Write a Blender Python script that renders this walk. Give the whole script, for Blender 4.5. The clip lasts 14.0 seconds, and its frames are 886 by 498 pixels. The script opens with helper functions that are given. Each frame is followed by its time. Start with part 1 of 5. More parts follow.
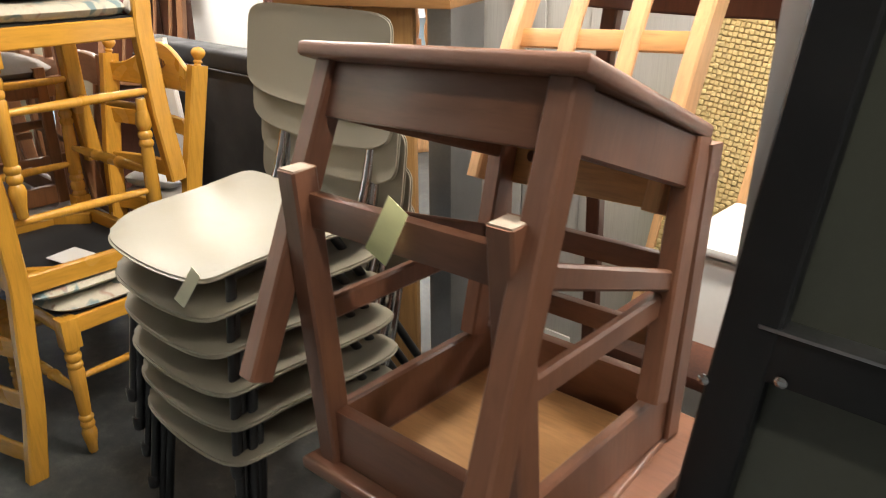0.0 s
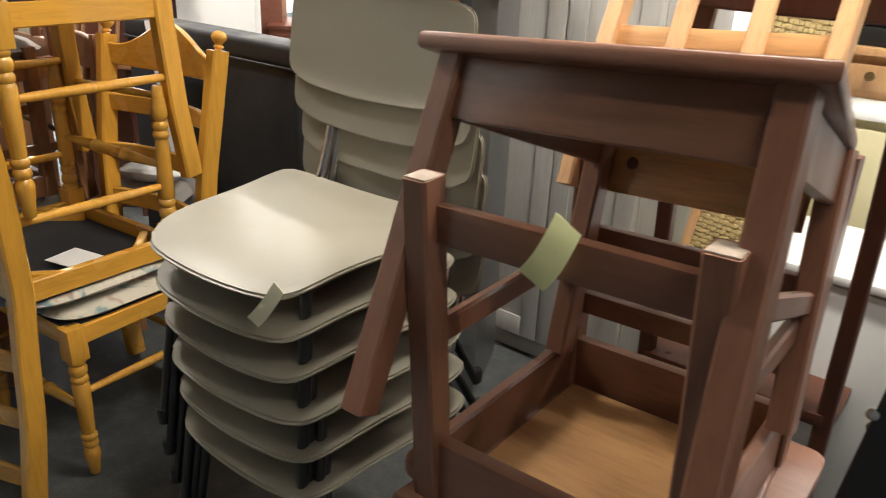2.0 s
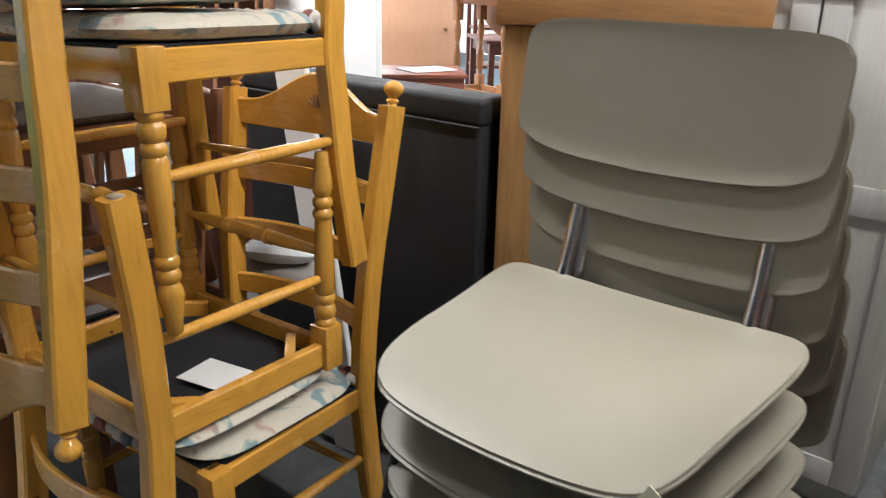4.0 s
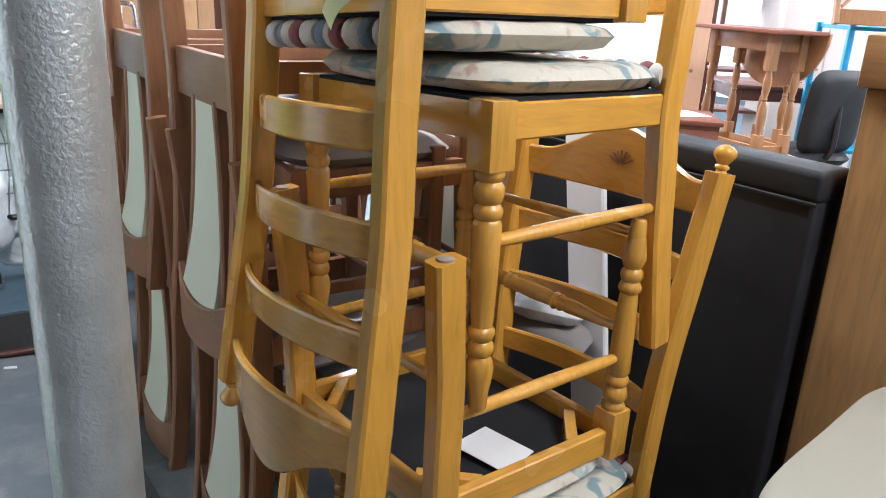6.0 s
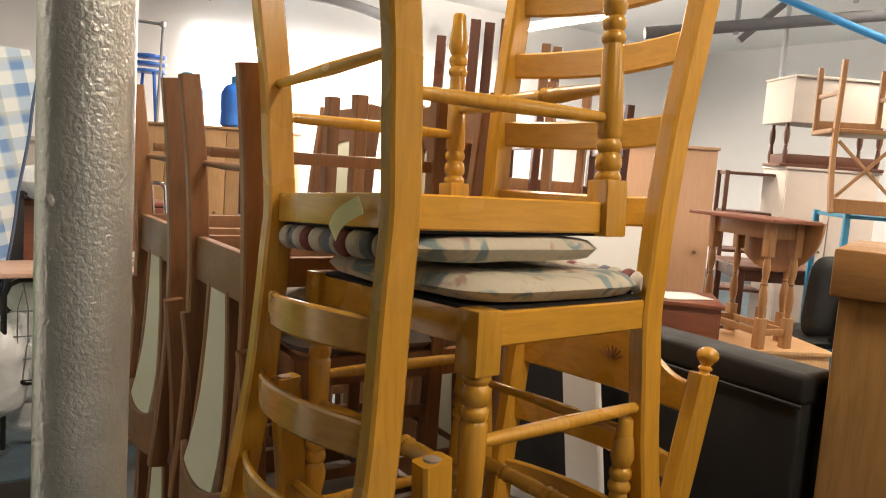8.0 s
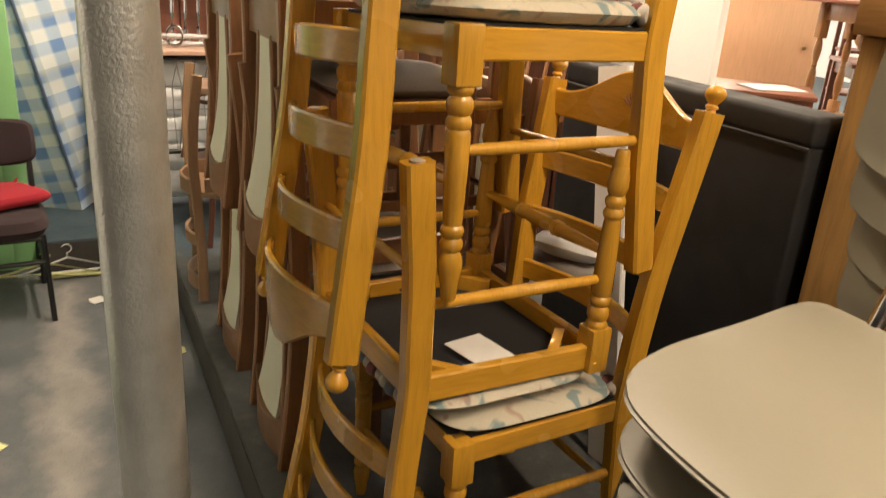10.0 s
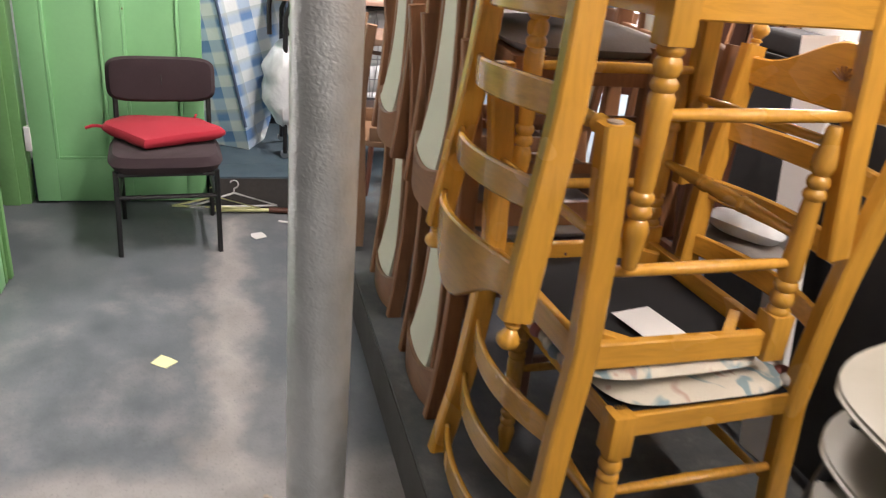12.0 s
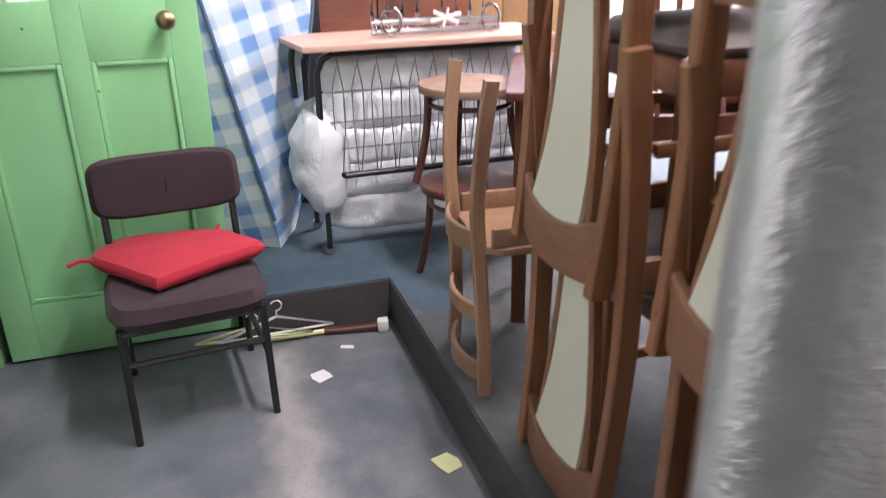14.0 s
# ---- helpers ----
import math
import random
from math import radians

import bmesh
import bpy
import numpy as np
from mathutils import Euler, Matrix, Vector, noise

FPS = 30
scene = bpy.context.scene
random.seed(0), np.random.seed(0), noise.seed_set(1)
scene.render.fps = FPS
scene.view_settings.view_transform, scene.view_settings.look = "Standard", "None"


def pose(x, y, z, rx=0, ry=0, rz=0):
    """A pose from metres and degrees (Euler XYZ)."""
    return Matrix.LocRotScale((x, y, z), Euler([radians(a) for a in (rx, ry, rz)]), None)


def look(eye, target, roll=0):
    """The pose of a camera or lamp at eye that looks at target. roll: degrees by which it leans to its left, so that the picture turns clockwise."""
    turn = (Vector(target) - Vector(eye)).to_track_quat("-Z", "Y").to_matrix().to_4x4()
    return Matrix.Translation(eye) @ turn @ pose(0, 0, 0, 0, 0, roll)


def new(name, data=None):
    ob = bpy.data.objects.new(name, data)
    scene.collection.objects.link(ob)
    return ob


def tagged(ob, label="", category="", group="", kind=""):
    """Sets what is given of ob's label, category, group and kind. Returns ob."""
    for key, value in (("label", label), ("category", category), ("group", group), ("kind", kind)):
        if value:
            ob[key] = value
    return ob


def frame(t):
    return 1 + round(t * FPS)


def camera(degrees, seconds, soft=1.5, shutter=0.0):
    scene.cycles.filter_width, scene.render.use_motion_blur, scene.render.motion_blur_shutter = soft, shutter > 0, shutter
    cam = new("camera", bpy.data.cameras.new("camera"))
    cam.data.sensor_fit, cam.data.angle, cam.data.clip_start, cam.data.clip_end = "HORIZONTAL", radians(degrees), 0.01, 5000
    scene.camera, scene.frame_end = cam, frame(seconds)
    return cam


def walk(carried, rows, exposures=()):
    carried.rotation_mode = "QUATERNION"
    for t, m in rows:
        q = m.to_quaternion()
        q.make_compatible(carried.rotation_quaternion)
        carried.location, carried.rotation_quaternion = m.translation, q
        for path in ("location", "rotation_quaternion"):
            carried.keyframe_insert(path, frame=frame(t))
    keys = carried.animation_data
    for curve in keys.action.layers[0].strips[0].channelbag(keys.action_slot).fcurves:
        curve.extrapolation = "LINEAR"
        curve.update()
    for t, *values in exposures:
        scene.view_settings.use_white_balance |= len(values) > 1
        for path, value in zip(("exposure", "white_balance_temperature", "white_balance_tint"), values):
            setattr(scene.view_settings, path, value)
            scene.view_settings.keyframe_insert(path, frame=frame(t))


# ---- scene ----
cam = camera(60.1, 14.0, 0.95, 0.35)
PATH = [
    (0, (0.352, 0.167, 1.543), (0.186, 2.006, 0.776), -0.2),
    (0.5, (0.225, 0.202, 1.57), (0.144, 2.067, 0.853), -1.5),
    (1, (0.183, 0.219, 1.585), (0.253, 2.111, 0.938), -0.1),
    (1.5, (0.151, 0.232, 1.569), (0.274, 2.125, 0.938), 0.8),
    (2, (0.061, 0.28, 1.526), (0.071, 2.119, 0.74), 2.6),
    (4.5, (-0.475, 0.796, 1.456), (-0.588, 2.692, 0.831), 0.2),
    (5, (-0.57, 0.818, 1.491), (-1.001, 2.682, 0.908), 2.7),
    (5.5, (-0.607, 0.843, 1.48), (-1.105, 2.682, 0.872), 3.7),
    (6, (-0.615, 0.858, 1.475), (-1.148, 2.679, 0.841), 3.0),
    (6.5, (-0.59, 0.857, 1.535), (-1.174, 2.744, 1.219), 3.7),
    (7, (-0.579, 0.837, 1.567), (-1.187, 2.737, 1.418), 4.3),
    (9.5, (-0.436, 0.785, 1.463), (-1.153, 2.569, 0.915), 3.6),
    (10, (-0.326, 0.76, 1.428), (-1.147, 2.445, 0.73), 3.9),
    (10.5, (-0.269, 0.714, 1.409), (-1.138, 2.329, 0.611), 3.4),
    (11, (-0.255, 0.686, 1.411), (-1.181, 2.255, 0.588), 4.1),
    (11.5, (-0.272, 0.684, 1.405), (-1.273, 2.206, 0.581), 4.6),
    (12, (-0.406, 0.724, 1.408), (-1.481, 2.202, 0.596), 5.5),
    (12.5, (-0.64, 0.779, 1.425), (-1.767, 2.254, 0.679), 3.1),
    (13, (-0.87, 0.912, 1.405), (-1.983, 2.405, 0.675), 1.1),
    (13.5, (-1.077, 1.075, 1.44), (-2.2, 2.589, 0.771), 1.9),
    (14, (-1.358, 1.23, 1.338), (-2.409, 2.746, 0.566), -1.0),
]
EXPOSURE = [(0.0, 0.26, 6700, 10), (1.0, 0.1, 5850, 10), (2.0, -0.06, 6500, 9), (4.5, -0.02, 5700, 10), (6.0, 0.1, 5450, 11), (6.6, -0.18, 5200, 13), (7.0, -0.75, 5500, 15),
            (9.4, -0.58, 10700, 13), (10.0, -0.25, 8800, 15), (10.5, -0.05, 7800, 16), (11.5, 0.05, 7000, 17), (12.5, 0.3, 6200, 22), (13.5, 0.35, 6000, 25), (14.0, 0.2, 6100, 25)]
walk(cam, [(t, look(eye, target, roll)) for t, eye, target, roll in PATH], EXPOSURE)

# ---- light ----
ROOM = pose(-2.96, 3.2, 0, 0, 0, -37.44)      # x along the aisle, y across the raised floor


def place(a, b, z=0.0, rz=0.0, rx=0.0, ry=0.0):
    return ROOM @ pose(a, b, z, rx, ry, rz)


world = bpy.data.worlds.new("world")
scene.world = world
world.use_nodes = True
wn = world.node_tree.nodes
sky = wn.new("ShaderNodeTexSky")
sky.sky_type, sky.sun_disc = "NISHITA", False
sky.sun_elevation, sky.sun_rotation = radians(35), radians(200)
world.node_tree.links.new(sky.outputs[0], wn["Background"].inputs[0])
wn["Background"].inputs[1].default_value = 0.12


def area_lamp(name, a, b, z, sx, sy, watts, colour, rx=0.0, rz=0.0):
    d = bpy.data.lights.new(name, "AREA")
    d.shape, d.size, d.size_y, d.energy, d.color = "RECTANGLE", sx, sy, watts, colour
    o = new(name, d)
    o.matrix_world = place(a, b, z, rz, rx)
    return o


TUBE = (1.0, 0.95, 0.88)
WARM = (1.0, 0.93, 0.82)
DAY = (0.86, 0.93, 1.0)
# fluorescent fittings over the aisle and in the hall
area_lamp("tube_light_aisle", 4.1, 0.9, 3.05, 1.4, 0.12, 84, WARM)
area_lamp("tube_light_front", 5.3, -0.15, 2.95, 1.4, 0.12, 20, WARM)
# unseen tube, added deep in the hall to brighten the far wall
area_lamp("deep_fill", 4.6, 7.4, 3.05, 1.5, 0.12, 380, TUBE)
area_lamp("tube_light_door", 1.15, 0.35, 3.05, 1.4, 0.12, 98, TUBE)
area_lamp("tube_light_hall", 2.2, 3.4, 3.05, 1.5, 0.12, 55, TUBE)
area_lamp("tube_light_rear", -1.6, 2.6, 3.05, 1.5, 0.12, 240, TUBE)
area_lamp("tube_light_far", 1.2, 6.2, 3.05, 1.5, 0.12, 140, TUBE)
area_lamp("tube_light_wall", -2.9, 5.2, 3.05, 1.5, 0.12, 420, TUBE)
# light that the bare tubes throw up at the roof
area_lamp("tube_light_wall_top", -2.9, 5.2, 3.2, 1.5, 0.12, 200, TUBE, 180)
area_lamp("tube_light_far_top", 1.2, 6.2, 3.2, 1.5, 0.12, 160, TUBE, 180)
# upward half of the added deep tube, brightens the roof there
area_lamp("deep_fill_top", 4.6, 7.4, 3.2, 1.5, 0.12, 260, TUBE, 180)
area_lamp("tube_light_back", 5.4, 3.6, 3.05, 1.5, 0.12, 60, TUBE)
# daylight in the windows of the rear wall
area_lamp("window_light_rear", -4.9, 3.2, 2.1, 2.6, 1.3, 160, DAY, 90, 90)


# ---- materials ----
def node_material(name, rough=0.5, metal=0.0, spec=0.5):
    m = bpy.data.materials.new(name)
    m.use_nodes = True
    t = m.node_tree
    p = t.nodes["Principled BSDF"]
    p.inputs["Roughness"].default_value = rough
    p.inputs["Metallic"].default_value = metal
    p.inputs["Specular IOR Level"].default_value = spec
    return m, t, p


def coords(t, scale=(1, 1, 1), rot=(0, 0, 0)):
    c = t.nodes.new("ShaderNodeTexCoord")
    mp = t.nodes.new("ShaderNodeMapping")
    mp.inputs["Scale"].default_value = scale
    mp.inputs["Rotation"].default_value = rot
    t.links.new(c.outputs["Object"], mp.inputs[0])
    return mp.outputs[0]


def noise_tex(t, vec, scale, detail=4.0, rough=0.55, dist=0.0):
    n = t.nodes.new("ShaderNodeTexNoise")
    n.inputs["Scale"].default_value, n.inputs["Detail"].default_value = scale, detail
    n.inputs["Roughness"].default_value, n.inputs["Distortion"].default_value = rough, dist
    t.links.new(vec, n.inputs["Vector"])
    return n.outputs["Fac"]


def ramp(t, fac, stops):
    r = t.nodes.new("ShaderNodeValToRGB")
    e = r.color_ramp.elements
    while len(e) < len(stops):
        e.new(0.5)
    for k, (pos, col) in zip(e, stops):
        k.position, k.color = pos, (*col, 1)
    t.links.new(fac, r.inputs[0])
    return r.outputs[0]


def mix(t, fac, a, b, mode="MIX"):
    m = t.nodes.new("ShaderNodeMix")
    m.data_type, m.blend_type = "RGBA", mode
    for socket, val in ((m.inputs[0], fac), (m.inputs[6], a), (m.inputs[7], b)):
        if isinstance(val, (int, float)):
            socket.default_value = val
        elif isinstance(val, tuple):
            socket.default_value = (*val, 1)
        else:
            t.links.new(val, socket)
    return m.outputs[2]


def bump(t, p, height, strength=0.3, distance=0.002):
    b = t.nodes.new("ShaderNodeBump")
    b.inputs["Strength"].default_value, b.inputs["Distance"].default_value = strength, distance
    t.links.new(height, b.inputs["Height"])
    t.links.new(b.outputs[0], p.inputs["Normal"])


def tone(c, k):
    return tuple(min(1.0, v * k) for v in c)


def wood(name, base, rough=0.38, grain=(14, 14, 1.6), contrast=0.28, wear=0.25, coat=0.0):
    """Varnished timber: long grain, darker figure, rubbed patches and a different board from object to object."""
    m, t, p = node_material(name, rough)
    info = t.nodes.new("ShaderNodeObjectInfo")
    c = t.nodes.new("ShaderNodeTexCoord")
    add = t.nodes.new("ShaderNodeVectorMath")
    add.operation = "MULTIPLY_ADD"
    add.inputs[1].default_value = (1, 1, 1)
    t.links.new(c.outputs["Object"], add.inputs[0])
    comb = t.nodes.new("ShaderNodeCombineXYZ")
    mul = t.nodes.new("ShaderNodeMath")
    mul.operation, mul.inputs[1].default_value = "MULTIPLY", 7.0
    t.links.new(info.outputs["Random"], mul.inputs[0])
    for k in range(3):
        t.links.new(mul.outputs[0], comb.inputs[k])
    t.links.new(comb.outputs[0], add.inputs[2])
    mp = t.nodes.new("ShaderNodeMapping")
    mp.inputs["Scale"].default_value = grain
    t.links.new(add.outputs[0], mp.inputs[0])
    g = noise_tex(t, mp.outputs[0], 6.0, 6.0, 0.62, 0.6)
    fig = noise_tex(t, add.outputs[0], 5.0, 2.0)
    col = ramp(t, g, [(0.3, tone(base, 1 - contrast)), (0.5, base), (0.72, tone(base, 1 + contrast * 0.7))])
    col = mix(t, ramp(t, fig, [(0.35, (0, 0, 0)), (0.7, (wear, wear, wear))]), col, tone(base, 0.62))
    vary = ramp(t, info.outputs["Random"], [(0, (0.86, 0.86, 0.86)), (1, (1.1, 1.08, 1.05))])
    col = mix(t, 1.0, col, vary, "MULTIPLY")
    t.links.new(col, p.inputs["Base Color"])
    rr = ramp(t, fig, [(0.3, (rough * 0.8,) * 3), (0.75, (min(1, rough * 1.45),) * 3)])
    t.links.new(rr, p.inputs["Roughness"])
    p.inputs["Coat Weight"].default_value = coat
    p.inputs["Coat Roughness"].default_value = 0.18
    bump(t, p, g, 0.22, 0.0012)
    return m


def plain(name, base, rough=0.5, metal=0.0, vary=0.12, scale=9.0, fine=90.0, relief=0.12, spec=0.5):
    """Paint, plastic or metal with faint blotches, scuffs and a fine relief."""
    m, t, p = node_material(name, rough, metal, spec)
    v = coords(t)
    a, b = noise_tex(t, v, scale, 3.0), noise_tex(t, v, fine, 3.0)
    col = ramp(t, a, [(0.3, tone(base, 1 - vary)), (0.7, tone(base, 1 + vary * 0.6))])
    col = mix(t, 0.35, col, ramp(t, b, [(0.35, tone(base, 1 - vary)), (0.65, base)]))
    t.links.new(col, p.inputs["Base Color"])
    t.links.new(ramp(t, a, [(0.3, (rough * 0.85,) * 3), (0.75, (min(1, rough * 1.3),) * 3)]), p.inputs["Roughness"])
    if relief:
        bump(t, p, b, relief, 0.001)
    return m


def cloth(name, base, dark, weave=420.0, relief=0.4):
    m, t, p = node_material(name, 0.92, 0.0, 0.2)
    v = coords(t)
    w = noise_tex(t, v, weave, 2.0)
    s = noise_tex(t, v, 11.0, 3.0)
    col = mix(t, w, dark, base)
    col = mix(t, ramp(t, s, [(0.35, (0, 0, 0)), (0.75, (0.35,) * 3)]), col, dark)
    t.links.new(col, p.inputs["Base Color"])
    p.inputs["Sheen Weight"].default_value = 0.05
    bump(t, p, w, relief, 0.0015)
    return m


def glow(name, colour, strength):
    m, t, p = node_material(name, 0.5)
    p.inputs["Base Color"].default_value = (*colour, 1)
    p.inputs["Emission Color"].default_value = (*colour, 1)
    p.inputs["Emission Strength"].default_value = strength
    return m


YELLOW = wood("honey_pine", (0.60, 0.305, 0.042), 0.22, (16, 16, 1.8), 0.16, 0.12, 0.5)
YELLOWY = wood("honey_pine_sides", (0.60, 0.305, 0.042), 0.22, (16, 1.8, 16), 0.16, 0.12, 0.5)
YELLOWX = wood("honey_pine_rails", (0.60, 0.305, 0.042), 0.22, (1.8, 16, 16), 0.16, 0.12, 0.5)
TEAK = wood("reddish_teak", (0.25, 0.115, 0.052), 0.4, (16, 16, 1.8), 0.2, 0.3)
TEAKX = wood("reddish_teak_rails", (0.23, 0.112, 0.058), 0.4, (1.8, 16, 16), 0.2, 0.3)
BROWN = wood("stained_brown", (0.195, 0.085, 0.05), 0.36, (16, 16, 1.8), 0.16, 0.25, 0.15)
BROWNX = wood("stained_brown_rails", (0.195, 0.085, 0.05), 0.36, (1.8, 16, 16), 0.16, 0.25, 0.15)
PINE = wood("raw_pine", (0.68, 0.40, 0.20), 0.42, (18, 18, 1.6), 0.2, 0.15)
PINEX = wood("raw_pine_rails", (0.66, 0.36, 0.15), 0.4, (1.6, 18, 18), 0.22, 0.15)
PLYWOOD = wood("plywood", (0.50, 0.27, 0.11), 0.5, (2, 16, 16), 0.16, 0.2)
OAK = wood("oak", (0.36, 0.20, 0.075), 0.45, (14, 14, 1.2), 0.25, 0.3)
OAKX = wood("oak_beam", (0.42, 0.215, 0.08), 0.45, (1.2, 14, 14), 0.25, 0.3)
LIGHTWOOD = wood("beech", (0.50, 0.29, 0.14), 0.42, (16, 16, 1.8), 0.16, 0.2)
DARKWOOD = wood("dark_mahogany", (0.10, 0.035, 0.02), 0.33, (16, 16, 1.8), 0.25, 0.3)
REDWOOD = wood("red_mahogany", (0.24, 0.075, 0.04), 0.38, (2, 14, 14), 0.25, 0.3)
GREYWOOD = wood("grey_washed_wood", (0.46, 0.45, 0.43), 0.55, (20, 20, 1.2), 0.1, 0.12)
VENEER = wood("pale_veneer", (0.60, 0.38, 0.25), 0.5, (14, 14, 1.2), 0.08, 0.08)
SHELL = plain("beige_plastic", (0.262, 0.238, 0.186), 0.45, 0, 0.05, 6, 160, 0.08)
BLACKTUBE = plain("black_tube", (0.012, 0.012, 0.013), 0.35, 0.0, 0.2, 12, 200, 0.06)
CHROME = plain("chrome", (0.62, 0.62, 0.63), 0.16, 1.0, 0.1, 14, 120, 0.03)
STEEL = plain("brushed_steel", (0.42, 0.43, 0.45), 0.34, 1.0, 0.15, 14, 120, 0.05)
BLACKVINYL = plain("black_vinyl", (0.008, 0.008, 0.009), 0.6, 0, 0.25, 10, 260, 0.25)
BLACKPAINT = plain("black_lacquer", (0.010, 0.011, 0.013), 0.42, 0, 0.25, 10, 150, 0.1)
DUSTCLOTH = cloth("black_dust_cloth", (0.02, 0.02, 0.022), (0.008, 0.008, 0.009), 500)
PAPER = plain("paper", (0.74, 0.73, 0.70), 0.8, 0, 0.04, 20, 200, 0.05)
NOTE = plain("yellow_note_paper", (0.80, 0.80, 0.42), 0.8, 0, 0.06, 20, 200, 0.05)
WORN = plain("worn_foot", (0.36, 0.29, 0.23), 0.7, 0, 0.25, 40, 200, 0.2)
CREAM = plain("cream_panel", (0.60, 0.60, 0.48), 0.55, 0, 0.05, 8, 200, 0.08)
GREEN = plain("green_gloss_paint", (0.24, 0.54, 0.25), 0.34, 0, 0.07, 4, 60, 0.1)
DARKGREEN = plain("shabby_green_paint", (0.17, 0.38, 0.14), 0.5, 0, 0.2, 5, 60, 0.2)
WHITEPAINT = plain("white_paint", (0.78, 0.78, 0.77), 0.6, 0, 0.05, 3, 60, 0.12)
WALLPAINT = plain("white_masonry_paint", (0.82, 0.83, 0.84), 0.75, 0, 0.04, 1.5, 40, 0.3)
BRASS = plain("tarnished_brass", (0.30, 0.23, 0.13), 0.34, 1.0, 0.3, 30, 200, 0.1)
BROWNCLOTH = cloth("dark_brown_wool", (0.052, 0.034, 0.037), (0.022, 0.014, 0.017))
REDCLOTH = cloth("red_cotton", (0.40, 0.03, 0.046), (0.28, 0.016, 0.028))
GREYCLOTH = cloth("grey_plush", (0.34, 0.31, 0.29), (0.22, 0.20, 0.19), 260)
BLUEPLASTIC = plain("blue_plastic", (0.02, 0.16, 0.62), 0.35, 0, 0.06)
PIPEBLUE = plain("blue_pipe_paint", (0.03, 0.33, 0.74), 0.4, 0, 0.08)
PIPEGREY = plain("grey_pipe_paint", (0.30, 0.32, 0.35), 0.5, 0, 0.12)
WICKER_C = plain("wicker", (0.60, 0.46, 0.22), 0.6, 0, 0.2, 40, 200, 0.3)
CREAMDRAWER = plain("cream_laminate", (0.62, 0.57, 0.36), 0.45, 0, 0.05)
SCREEN = plain("dark_screen", (0.02, 0.026, 0.05), 0.12, 0, 0.1, 3, 60, 0)
# near black stands for the missing light in the passage
PASSAGESHADE = plain("passage_shade", (0.02, 0.02, 0.02), 0.9)
CARD = plain("box_card", (0.45, 0.40, 0.36), 0.8, 0, 0.08)
PINK = plain("pink_plastic", (0.70, 0.05, 0.26), 0.4)
TEALBOX = plain("teal_plastic", (0.02, 0.24, 0.42), 0.4)


def silver_paint():
    m, t, p = node_material("silver_hammered_paint", 0.38, 0.55)
    v = coords(t)
    h = noise_tex(t, v, 125.0, 2.0, 0.5, 0.3)
    big = noise_tex(t, v, 7.0, 4.0)
    col = ramp(t, big, [(0.3, (0.46, 0.48, 0.47)), (0.55, (0.62, 0.64, 0.63)), (0.8, (0.52, 0.53, 0.52))])
    t.links.new(col, p.inputs["Base Color"])
    p.inputs["Roughness"].default_value = 0.3
    bump(t, p, h, 0.75, 0.003)
    return m


SILVER = silver_paint()


